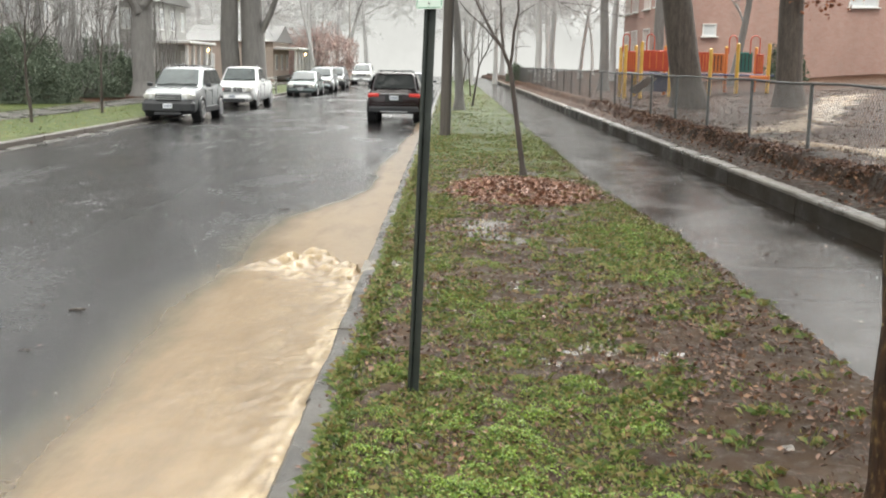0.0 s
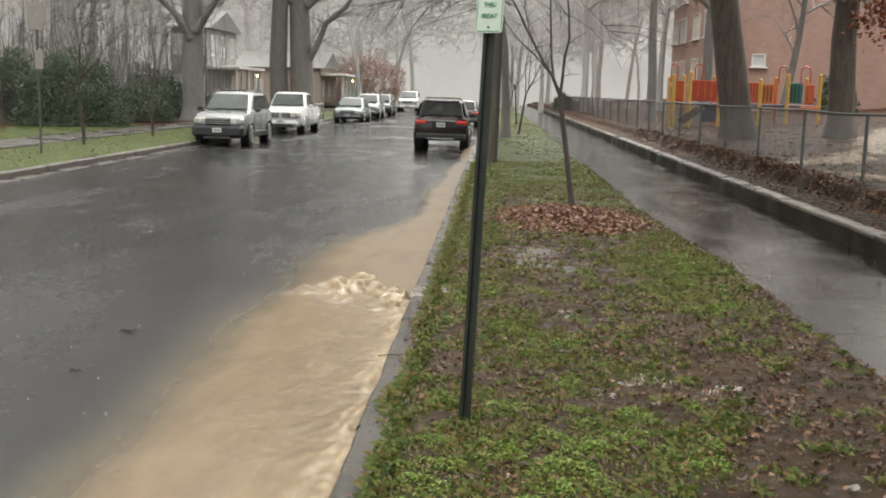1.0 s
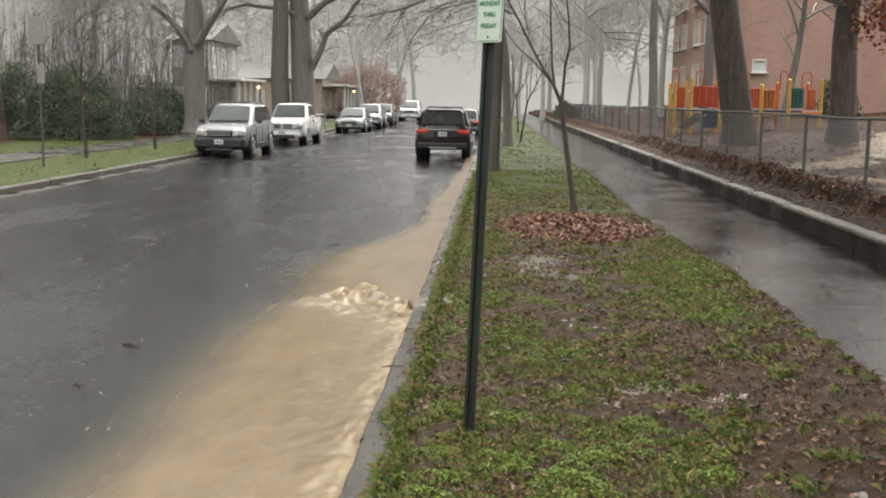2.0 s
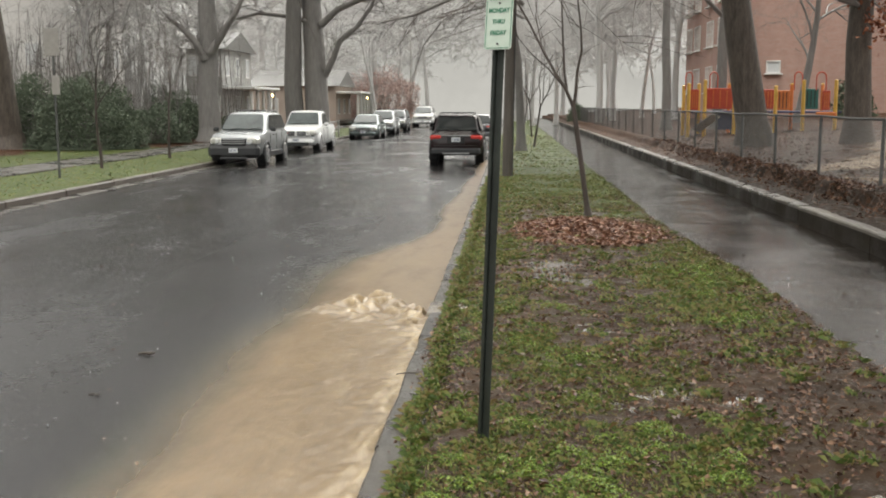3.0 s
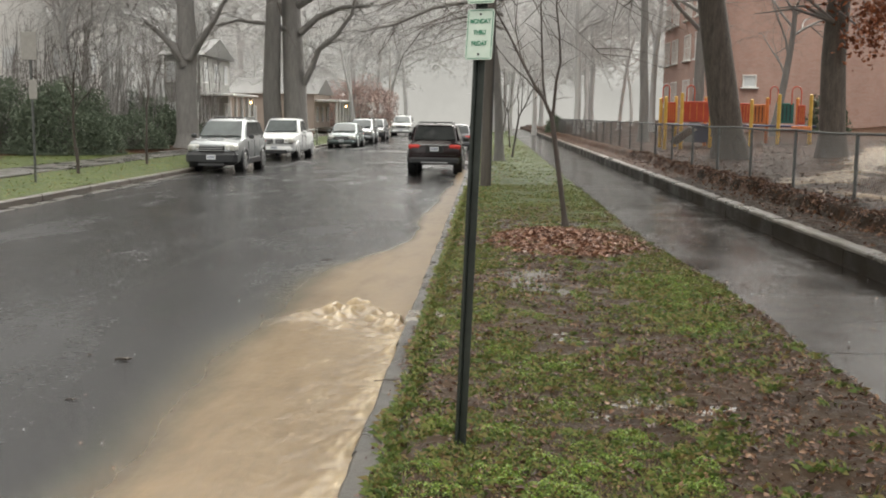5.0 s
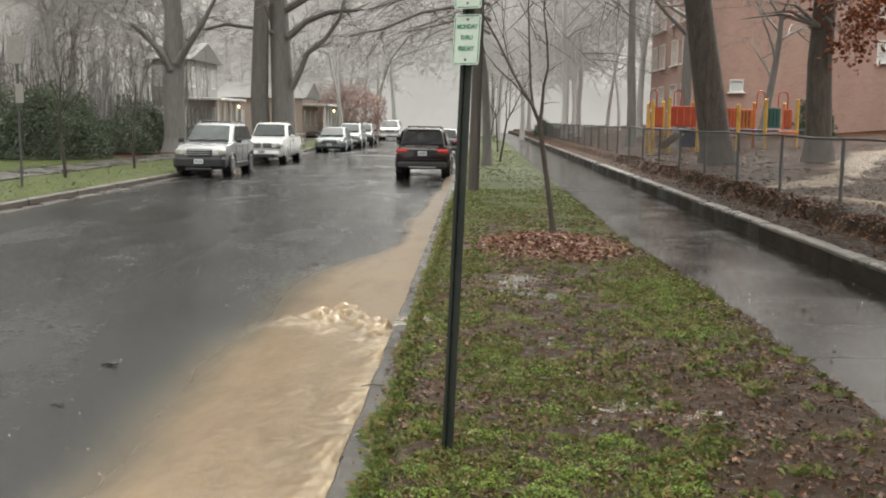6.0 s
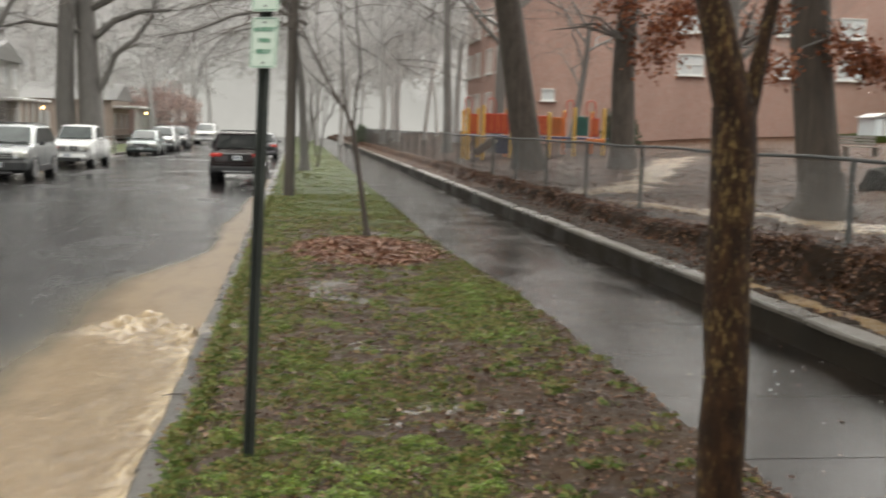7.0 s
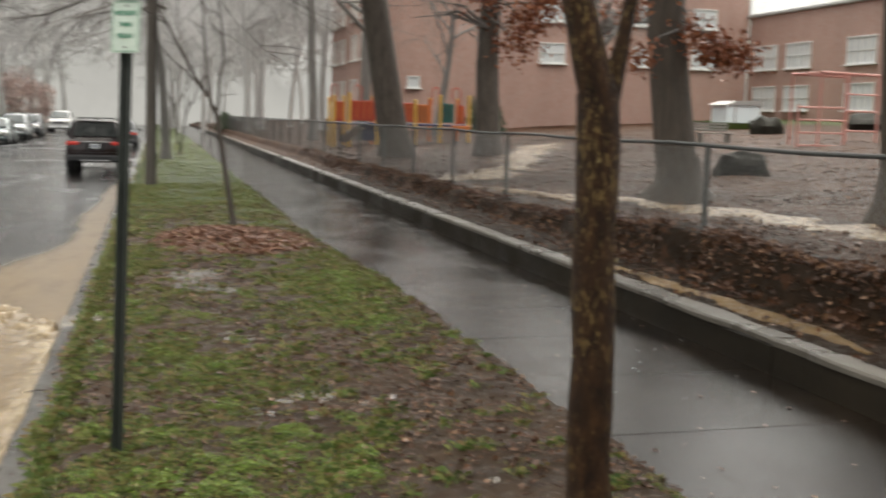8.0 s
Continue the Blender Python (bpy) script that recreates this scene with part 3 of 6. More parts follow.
# ---- flood water along the kerb ----
def flood_mesh():
    # the crest arches out from the kerb: distance from the kerb, place along the street, strength
    arch = [(-0.2, 9.75, 1.0), (0.0, 10.05, 1.0), (0.22, 10.62, 1.0), (0.42, 11.0, 1.0), (0.62, 11.15, 1.0), (0.85, 11.05, 0.95), (1.08, 10.85, 0.6),
            (1.3, 10.5, 0.18), (1.8, 9.4, 0.05), (2.4, 8.4, 0.0), (9.0, 8.0, 0.0)]
    streaks = [(9.7, 0.085), (8.9, 0.10), (8.0, 0.085), (6.95, 0.11), (6.1, 0.09), (5.2, 0.10), (4.3, 0.09)]

    def crest(d):
        for (d0, y0, k0), (d1, y1, k1) in zip(arch, arch[1:]):
            if d <= d1:
                t = max(0.0, (d - d0) / (d1 - d0))
                return y0 + (y1 - y0) * t, k0 + (k1 - k0) * t
        return 8.0, 0.0

    xs = steps((-4.2, -2.7, 0.12), (-2.7, KERB_X, 0.022))
    ys = steps((-8, 3, 0.5), (3, 12.2, 0.032), (12.2, 22, 0.12), (22, 40, 0.5))
    foam, thick = [], []

    def z(x, y):
        d = KERB_X - x
        yc, power = crest(d + 0.05 * nz(x, y, 6.0, 13))
        u = yc + 0.26 * nz(x, y, 2.6, 14) + 0.16 * nz(x, y, 7.0, 15) - y
        lump = 0.5 + 0.6 * nz(x, y, 3.6, 2) + 0.6 * nz(x, y, 9.0, 3)
        ridge = power * math.exp(-(u / (0.10 if u < 0 else 0.30)) ** 2)
        boil = power * smooth01(0.0, 0.25, u) * smooth01(2.0 - 0.6 * d, 0.3, u) * smooth01(1.3, 0.7, d)
        down = smooth01(0.0, 0.8, u)
        kerb_foam = 0.0
        for y0, slope in streaks:
            v = y0 - y
            if 0 < v < 2.6:
                w = 0.035 + 0.022 * v
                line = d - 0.015 - slope * v - 0.035 * nz(x, y, 2.4, y0)
                kerb_foam = max(kerb_foam, math.exp(-(line / w) ** 2) * smooth01(2.6, 0.8, v) * (0.55 + 0.6 * nz(x, y * 0.6, 5.0, 21) + 0.4 * nz(x, y, 13.0, 22)))
        near = smooth01(0.30, 0.02, d) * down * (0.45 + 0.7 * nz(x, y * 0.5, 4.2, 4))
        chop = down * smooth01(1.7, 0.0, d) * smooth01(-1.0, 8.0, y)
        wave = ridge * (0.03 + 0.075 * lump) + boil * (0.085 * max(0.0, lump - 0.30)) + 0.03 * max(0.0, kerb_foam) + chop * (0.006 * nz(x, y * 0.6, 6.0, 9) + 0.004 * nz(x, y, 14.0, 19))
        flecks = chop * max(0.0, nz(x, y * 0.4, 4.5, 11) - 0.15) * 0.8
        foam.append(max(0.0, min(1.0, ridge * max(0.0, 0.15 + 0.9 * lump) + boil * max(0.0, lump - 0.36) * 2.4 + kerb_foam * 0.9 + near * 0.55 + flecks)))
        width = 1.62 + 0.16 * nz(0, y, 0.3, 1) + 0.10 * nz(x, y, 1.1, 5) - 1.0 * smooth01(13.2, 17.5, y) - 0.25 * smooth01(20, 34, y)
        thick.append(smooth01(width * 1.2, width * 0.58, d) if d < width * 1.2 else 0.0)
        return 0.036 + wave

    b = sheet(xs, ys, z)
    me = b.mesh("flood_water", FLOOD, True)
    for name, values in (("foam", foam), ("thickness", thick)):
        a = me.attributes.new(name, "FLOAT", "POINT")
        a.data.foreach_set("value", values)
    return me


tagged(new("flood_water", flood_mesh()), "muddy tan flood water foaming along the kerb", "water", kind="structure")
spill = sheet(steps((KERB_X - 0.1, -0.2, 0.02)), steps((9.9, 10.75, 0.03)),
              lambda x, y: (0.045 if x < KERB_X - 0.02 else 0.137) + 0.012 * nz(x, y, 9.0) - 0.3 * smooth01(0.26, 0.42, abs(y - 10.32 - 0.25 * (x + 0.6)) + 0.35 * max(0, x + 0.55) + 0.05 * nz(x, y, 6)))
solo("spill_water", spill, wet_concrete("spill_sheet", (0.085, 0.070, 0.050), (0.21, 0.18, 0.14), (0.08, 0.2), 0.6), "pale water spilling over the kerb from the grass", "water", kind="structure", smooth=True)


# ---- trees ----
def grow(trunk, limbs, twigs, p, d, length, r, level, depth, rng, droop=0.0, spread=0.9, thin=0.006, rich=1.0):
    """One branch and, from it, thinner ones."""
    n = 5 if level == 0 else (4 if level < 3 else 3)
    pts, radii = [Vector(p)], [r]
    d = Vector(d).normalized()
    for i in range(n):
        wob = 0.10 if level == 0 else 0.28
        d = (d + Vector((rng.uniform(-wob, wob), rng.uniform(-wob, wob), rng.uniform(-wob, wob) - droop * level * 0.1))).normalized()
        pts.append(pts[-1] + d * length / n)
        radii.append(r * (1 - (0.45 if level == 0 else 0.75) * (i + 1) / n))
    target = trunk if level == 0 else (limbs if level < 3 else twigs)
    target.tube(pts, radii, 12 if level == 0 else (6 if level < 3 else 3), cap=False)
    if level >= depth:
        return
    kids = round({0: 7, 1: 6, 2: 6, 3: 5}.get(level, 4) * rich)
    for k in range(kids):
        t = rng.uniform(0.45 if level == 0 else 0.2, 1.0) if k else 1.0
        i = min(n - 1, int(t * n))
        q = pts[i].lerp(pts[i + 1], t * n - i)
        side = Vector((rng.uniform(-1, 1), rng.uniform(-1, 1), rng.uniform(-0.35, 0.6)))
        nd = (d * (1 - spread * 0.45) + side * spread).normalized()
        grow(trunk, limbs, twigs, q, nd, length * rng.uniform(0.45, 0.68), max(radii[i] * rng.uniform(0.35, 0.6), thin), level + 1, depth, rng, droop, spread, thin, rich)


def bare_tree(at, height, r, seed, label, lean=(0, 0), depth=4, bark=None, droop=0.25, spread=0.9, flare=1.5, group="street trees", boughs=(), thin=0.006, rich=1.0):
    rng = random.Random(seed)
    t, l, w = Build(), Build(), Build()
    grow(t, l, w, (0, 0, 0.25), (lean[0], lean[1], 1), height, r, 0, depth, rng, droop, spread, thin, rich)
    for bough, br in boughs:
        pts = [Vector(p) for p in bough]
        l.tube(pts, [br * (1 - 0.6 * i / (len(pts) - 1)) for i in range(len(pts))], 8)
        for i in range(1, len(pts)):
            for _ in range(7):
                q = pts[i - 1].lerp(pts[i], rng.random())
                d = (pts[i] - pts[i - 1]).normalized() + Vector((rng.uniform(-1, 1), rng.uniform(-1, 1), rng.uniform(-0.6, 0.5)))
                grow(t, l, w, q, d, rng.uniform(0.8, 1.8), max(br * 0.16, thin), 3, 4, rng, droop, spread, thin)
    # root flare
    t.tube([(0, 0, -0.35), (0, 0, 0.0), (0.0, 0, 0.3), (lean[0] * 0.5, lean[1] * 0.5, 0.8)], [r * flare * 1.15, r * flare, r * 1.18, r * 0.98], 12, cap=False)
    ob = thing("bare_tree", label, "tree", at, group)
    part("trunk", t, bark or BARK, ob, smooth=True)
    part("branchwork", l, bark or BARK, ob, smooth=True)
    part("crown", w, bark or BARK, ob, "bare winter twigs")
    return ob


def at_yard(x, y, turn=0):
    return pose(x, y, yard_z(x, y), 0, 0, turn)


# school yard oaks
bare_tree(at_yard(8.45, 38), 15, 0.56, 3, "tall leaning oak with wet grey bark behind the fence", (-0.11, 0.0), 4, YARDBARK, flare=1.25, group="yard oaks", rich=1.65, thin=0.014)
bare_tree(at_yard(11.5, 36.5), 15, 0.44, 5, "tall upright oak with wet bark behind the fence", (-0.05, 0), 4, YARDBARK, flare=1.35, group="yard oaks", rich=1.65, thin=0.014)
bare_tree(at_yard(9.55, 18.2), 14, 0.40, 8, "thick oak trunk with flared roots behind the fence", (-0.03, 0), 4, OAKBARK, flare=2.1, group="yard oaks", rich=1.65, thin=0.014)
bare_tree(at_yard(9.95, 12.2), 14, 0.44, 12, "broad oak trunk close behind the chain-link fence", (-0.05, 0), 4, OAKBARK, flare=1.5, group="yard oaks", rich=1.65, thin=0.014)
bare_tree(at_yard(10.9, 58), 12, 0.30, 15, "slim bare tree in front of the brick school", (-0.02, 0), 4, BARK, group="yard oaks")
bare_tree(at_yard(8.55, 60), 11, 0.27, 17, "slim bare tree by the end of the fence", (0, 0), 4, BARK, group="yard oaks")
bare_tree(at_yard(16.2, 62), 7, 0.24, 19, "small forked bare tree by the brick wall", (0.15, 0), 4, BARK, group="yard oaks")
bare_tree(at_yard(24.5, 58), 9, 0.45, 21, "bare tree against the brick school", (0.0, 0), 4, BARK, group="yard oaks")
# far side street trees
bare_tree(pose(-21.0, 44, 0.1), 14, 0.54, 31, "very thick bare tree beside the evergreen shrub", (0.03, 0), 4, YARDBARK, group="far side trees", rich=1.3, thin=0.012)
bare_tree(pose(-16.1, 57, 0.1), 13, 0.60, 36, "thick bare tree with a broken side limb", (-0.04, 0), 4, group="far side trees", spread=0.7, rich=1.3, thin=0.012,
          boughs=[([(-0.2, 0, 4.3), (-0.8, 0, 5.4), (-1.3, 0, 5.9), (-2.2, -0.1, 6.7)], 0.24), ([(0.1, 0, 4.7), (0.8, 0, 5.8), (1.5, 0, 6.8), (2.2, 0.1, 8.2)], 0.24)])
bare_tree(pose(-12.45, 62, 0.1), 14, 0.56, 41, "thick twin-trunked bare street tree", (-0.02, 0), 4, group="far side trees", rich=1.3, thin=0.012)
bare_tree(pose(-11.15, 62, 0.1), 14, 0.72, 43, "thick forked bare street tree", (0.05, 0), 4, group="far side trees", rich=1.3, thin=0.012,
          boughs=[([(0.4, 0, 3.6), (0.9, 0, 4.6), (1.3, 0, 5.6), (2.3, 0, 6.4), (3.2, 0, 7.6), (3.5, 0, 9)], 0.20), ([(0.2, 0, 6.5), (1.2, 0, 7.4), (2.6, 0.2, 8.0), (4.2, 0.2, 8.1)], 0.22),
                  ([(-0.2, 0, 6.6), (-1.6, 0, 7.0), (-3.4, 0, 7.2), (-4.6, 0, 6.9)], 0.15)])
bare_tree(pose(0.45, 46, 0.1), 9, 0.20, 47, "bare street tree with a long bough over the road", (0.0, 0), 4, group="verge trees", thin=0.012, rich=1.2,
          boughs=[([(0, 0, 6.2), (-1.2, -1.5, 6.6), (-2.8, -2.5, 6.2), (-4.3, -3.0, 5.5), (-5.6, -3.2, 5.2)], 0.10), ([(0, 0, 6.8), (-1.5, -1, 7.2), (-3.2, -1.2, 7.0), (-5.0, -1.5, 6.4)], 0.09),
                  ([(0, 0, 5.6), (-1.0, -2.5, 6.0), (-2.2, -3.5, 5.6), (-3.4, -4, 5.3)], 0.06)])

# young street trees on the far lawn
for x, y, s in ((-12.5, 32.1, 51), (-12.5, 38.7, 54)):
    bare_tree(pose(x, y, 0.13), 2.8, 0.045, s, "thin young bare tree standing on the far lawn", (-0.06, 0), 3, YOUNGBARK, 0.0, 0.55, 1.2, "young far trees")

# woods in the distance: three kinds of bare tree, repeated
kinds = [bare_tree(pose(-26, 66, 0.4), 8, 0.21, 61, "bare distant tree with bark paled for the mist", (0.02, 0), 4, FARBARK, 0.3, group="distant trees", thin=0.014, rich=1.2),
         bare_tree(pose(-33, 78, 0.6), 9, 0.18, 64, "bare distant tree with bark paled for the mist", (-0.04, 0), 4, FARBARK, 0.3, group="distant trees", thin=0.014, rich=1.2),
         bare_tree(pose(7.6, 92, 0.7), 8, 0.16, 67, "bare distant tree with bark paled for the mist", (0.03, 0), 4, FARBARK, 0.35, group="distant trees", thin=0.016, rich=1.2)]
rng = random.Random(5)
spots = [(-24, 60), (-22, 76), (-28, 88), (-38, 92), (-18, 96), (-24, 108), (-14.5, 84), (-14, 108), (-30, 122), (-26.5, 70), (-19, 68), (-34, 98), (-20, 120), (-12.6, 122),
         (-12, 96), (6.8, 84), (9, 96), (12.5, 104), (13.2, 88), (10.5, 118), (7.5, 124), (2.0, 100), (1.6, 122), (16, 122), (4.6, 110), (-42, 110), (-16, 130)]
tall = [(0.9, 126), (-13, 138), (2.0, 136), (-14.5, 114), (-12, 156), (0.8, 156), (7, 146), (13, 138), (-24, 140), (-32, 138)]
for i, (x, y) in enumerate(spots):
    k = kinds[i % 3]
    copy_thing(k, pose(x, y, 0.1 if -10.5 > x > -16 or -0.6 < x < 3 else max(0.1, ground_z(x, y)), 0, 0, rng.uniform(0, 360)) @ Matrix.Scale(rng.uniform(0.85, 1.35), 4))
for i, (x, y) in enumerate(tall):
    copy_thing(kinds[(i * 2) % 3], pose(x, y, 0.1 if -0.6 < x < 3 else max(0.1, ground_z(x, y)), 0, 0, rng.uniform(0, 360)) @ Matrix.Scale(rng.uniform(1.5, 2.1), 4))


def young_tree(at, label, scale=1.0):
    """Street sapling: a leaning stem that forks into upswept branches."""
    st, br = Build(), Build()
    S = lambda *p: [Vector(q) * scale for q in p]
    st.tube(S((0, 0, -0.1), (-0.02, 0, 0.12), (-0.13, 0, 0.86), (-0.29, 0, 1.9)), [0.07 * scale, 0.052 * scale, 0.047 * scale, 0.042 * scale], 10, cap=False)
    st.tube(S((0, 0, -0.1), (0, 0, 0.02), (-0.03, 0, 0.2)), [0.09 * scale, 0.068 * scale, 0.052 * scale], 10, cap=False)
    rng = random.Random(9)
    stems = [S((-0.29, 0, 1.88), (-0.43, -0.05, 2.2), (-0.60, 0, 2.45), (-0.82, 0.1, 2.85), (-1.05, 0.15, 3.3), (-1.34, 0.2, 3.8), (-1.5, 0.2, 4.5)),
             S((-0.40, 0, 2.12), (-0.45, 0.1, 2.5), (-0.49, 0.15, 3.2), (-0.52, 0.2, 3.9), (-0.5, 0.2, 4.8)),
             S((-0.29, 0, 1.88), (-0.26, 0, 2.1), (-0.24, -0.1, 2.5), (-0.17, -0.12, 2.85), (-0.20, -0.15, 3.3), (-0.27, -0.2, 3.8), (-0.25, -0.2, 4.6)),
             S((-0.45, 0, 2.22), (-0.75, -0.2, 2.55), (-1.05, -0.3, 2.8), (-1.3, -0.35, 3.1)),
             S((-0.7, 0, 2.62), (-0.85, 0.4, 3.0), (-0.95, 0.7, 3.5), (-0.9, 0.9, 4.2))]
    for k, s in enumerate(stems):
        r0 = (0.034, 0.026, 0.030, 0.016, 0.018)[k] * scale
        br.tube(s, [r0 * (1 - 0.65 * i / (len(s) - 1)) for i in range(len(s))], 7, cap=False)
        for p, q in zip(s[1:], s[2:]):
            for _ in range(2):
                e = p.lerp(q, rng.random())
                w = Vector((rng.uniform(-1, 1), rng.uniform(-1, 1), rng.uniform(0, 1))) * 0.35 * scale
                br.tube([e, e + w * 0.5 + Vector((0, 0, 0.02)), e + w], [0.009 * scale, 0.006 * scale, 0.003 * scale], 4, cap=False)
    ob = thing("young_tree", label, "tree", at, "verge trees")
    part("trunk", st, YOUNGBARK, ob, smooth=True)
    part("branchwork", br, YOUNGBARK, ob, smooth=True)
    return ob


yt = young_tree(pose(1.38, 19.0, 0.17), "slim young bare tree leaning over a leaf mulch ring")
copy_thing(yt, pose(1.09, 50, 0.12, 0, 0, 160))
copy_thing(yt, pose(1.3, 66, 0.12, 0, 0, 60))
copy_thing(yt, pose(1.0, 84, 0.12, 0, 0, 200))

# mossy street tree close by
st, fk, li = Build(), Build(), Build()
NX, NY = 2.04, 4.5
rng = random.Random(4)
knobs = [0.135, 0.112, 0.103, 0.107, 0.099, 0.104, 0.099, 0.098, 0.102, 0.098]
st.tube([(0.03 - 0.0045 * i + 0.006 * math.sin(i * 1.9), 0.004 * math.sin(i * 1.3), -0.1 + 0.245 * i) for i in range(10)], knobs, 20, cap=False)
fk.tube([(-0.012, 0, 2.1), (-0.06, 0, 2.25), (-0.10, 0.01, 2.42), (-0.17, 0.02, 2.7), (-0.3, 0.05, 3.2), (-0.45, 0.1, 3.9)], [0.092, 0.084, 0.078, 0.070, 0.058, 0.045], 14, cap=False)
fk.tube([(-0.01, 0.0, 1.82), (0.03, -0.005, 2.02), (0.062, -0.01, 2.18), (0.10, -0.02, 2.42), (0.16, -0.03, 2.75), (0.28, -0.05, 3.4)], [0.060, 0.052, 0.043, 0.033, 0.029, 0.022], 12, cap=False)
for _ in range(40):
    a, z = rng.uniform(0, 6.28), rng.uniform(0.1, 2.0)
    c = Vector((0.03 - 0.018 * z + 0.099 * math.cos(a), 0.099 * math.sin(a), z))
    li.blob(c, (0.004, 0.004, rng.uniform(0.004, 0.02) * rng.random()), rng.random() * 9, 0.9, 3)
# Unseen crown above the view, added so the wet paving mirrors less sky.
cr, tw_ = Build(), Build()
for p, d, length, r in (((-0.45, 0.1, 3.85), (-0.35, 0.3, 1), 2.6, 0.046), ((-0.28, 0.05, 3.15), (0.3, -0.6, 1), 2.0, 0.03), ((0.27, -0.05, 3.35), (0.6, -0.1, 1), 2.4, 0.024),
                        ((-0.4, 0.08, 3.7), (-0.8, -0.3, 0.9), 2.0, 0.03), ((0.2, -0.03, 3.0), (0.7, 0.6, 0.9), 1.8, 0.02)):
    grow(cr, cr, tw_, p, d, length, r, 1, 4, rng, 0.1, 0.8, 0.005)
nt_ = thing("mossy_tree", "dark wet street tree trunk flecked with pale lichen", "tree", pose(NX, NY, 0.12), "verge trees")
part("trunk", st, NEARBARK, nt_, smooth=True)
part("fork", fk, NEARBARK, nt_, smooth=True)
part("branchwork", cr, NEARBARK, nt_, smooth=True)
part("crown", tw_, NEARBARK, nt_, "bare winter twigs")
tagged(part("lichen", li, LICHEN, nt_, "pale lichen flecks"), kind="stuff")


def leaf_quads(b, centre, count, size, rng, box, flat=False):
    for _ in range(count):
        c = Vector(centre) + Vector((rng.gauss(0, box[0]), rng.gauss(0, box[1]), rng.gauss(0, box[2])))
        one_leaf(b, c, size * rng.uniform(0.6, 1.3), rng, flat)


def one_leaf(b, c, s, rng, flat):
    """A curled leaf of two bent halves."""
    if flat:
        n = Vector((rng.gauss(0, 0.35), rng.gauss(0, 0.35), 1)).normalized()
    else:
        n = Vector((rng.gauss(0, 1), rng.gauss(0, 1), rng.gauss(0, 1))).normalized()
    u = n.orthogonal().normalized()
    u = Matrix.Rotation(rng.uniform(0, 6.28), 3, n) @ u
    w = n.cross(u)
    lift = n * s * rng.uniform(0.05, 0.3)
    p = [c - u * s * 0.5, c - u * 0.1 * s + w * s * 0.32 + lift, c + u * s * 0.5 + lift * 0.4, c - u * 0.1 * s - w * s * 0.32 + lift]
    b.add(p, [(0, 1, 2), (0, 2, 3)])


# brown oak leaves still hanging
rng = random.Random(77)
ol, obr = Build(), Build()
hang = [((10.35, 20.0, 4.2), (11.0, 19.6, 3.6), 420), ((10.6, 20.0, 4.0), (11.4, 19.5, 3.45), 300), ((10.35, 20.0, 4.5), (10.5, 19.7, 3.9), 140),
        ((10.3, 19.9, 4.0), (9.25, 19.5, 3.4), 150), ((10.2, 20, 5.0), (9.0, 19.4, 4.35), 120)]
for a, c, n in hang:
    a, c = (EYE + (Vector(p) - EYE) * 0.91 for p in (a, c))
    obr.tube([a, a.lerp(c, 0.5) + Vector((0, 0, 0.12)), c], [0.03, 0.018, 0.006], 5, cap=False)
    leaf_quads(ol, c, n, 0.12, rng, (0.22, 0.20, 0.16))
ob = thing("oak_branch", "drooping branch of russet oak leaves on the yard oak", "branch")
part("branch_wood", obr, BARK, ob)
part("leaves", ol, OAKLEAF, ob)
ol, obr = Build(), Build()
for a, c, n in [((11.2, 36.3, 6.8), (10.9, 35.4, 6.3), 260), ((11.4, 36.3, 6.5), (12.3, 35.2, 5.4), 380), ((11.4, 36.3, 6.0), (13.0, 35.3, 6.1), 380), ((11.4, 36.2, 5.6), (12.1, 35.4, 4.6), 200),
                ((11.4, 36.2, 6.5), (13.6, 35.4, 6.7), 240)]:
    a, c = Vector(a), Vector(c)
    obr.tube([a, a.lerp(c, 0.5) + Vector((0, 0, 0.12)), c], [0.05, 0.03, 0.01], 5, cap=False)
    leaf_quads(ol, c, n, 0.19, rng, (0.42, 0.4, 0.33))
for c in ((9.2, 36.3, 5.7), (8.6, 36.2, 5.5), (9.6, 36.4, 6.1)):
    obr.tube([(11.3, 36.4, 5.3), Vector((11.3, 36.4, 5.4)).lerp(Vector(c), 0.5) + Vector((0, 0, 0.25)), c], [0.07, 0.045, 0.012], 6, cap=False)
ob = thing("oak_branch", "russet leaves hanging from the upright yard oak", "branch")
part("branch_wood", obr, BARK, ob)
part("leaves", ol, OAKLEAF, ob)


def shrub(name, at, size, count, leaf, material, label, seed):
    rng = random.Random(seed)
    ob = thing(name, label, "shrub", at)
    lv, wd = Build(), Build()
    for _ in range(count):
        a, e, k = rng.uniform(0, 6.28), math.acos(rng.uniform(-0.3, 1)), rng.uniform(0.55, 1.0) ** 0.6
        d = Vector((math.cos(a) * math.sin(e), math.sin(a) * math.sin(e), max(0.0, math.cos(e))))
        k *= 1 + 0.35 * noise.noise(d * 2.3 + Vector((seed, 0, 0)))
        c = Vector((d.x * size[0] * k, d.y * size[1] * k, 0.15 + d.z * size[2] * k))
        one_leaf(lv, c, leaf * rng.uniform(0.6, 1.4), rng, False)
    for _ in range(14):
        e = Vector((rng.uniform(-0.7, 0.7) * size[0], rng.uniform(-0.7, 0.7) * size[1], size[2] * 0.8))
        wd.tube([(0, 0, -0.1), e * 0.5, e], [0.05, 0.03, 0.01], 5, cap=False)
    part("foliage", lv, material, ob)
    part("woody_stem", wd, BARK, ob)
    return ob


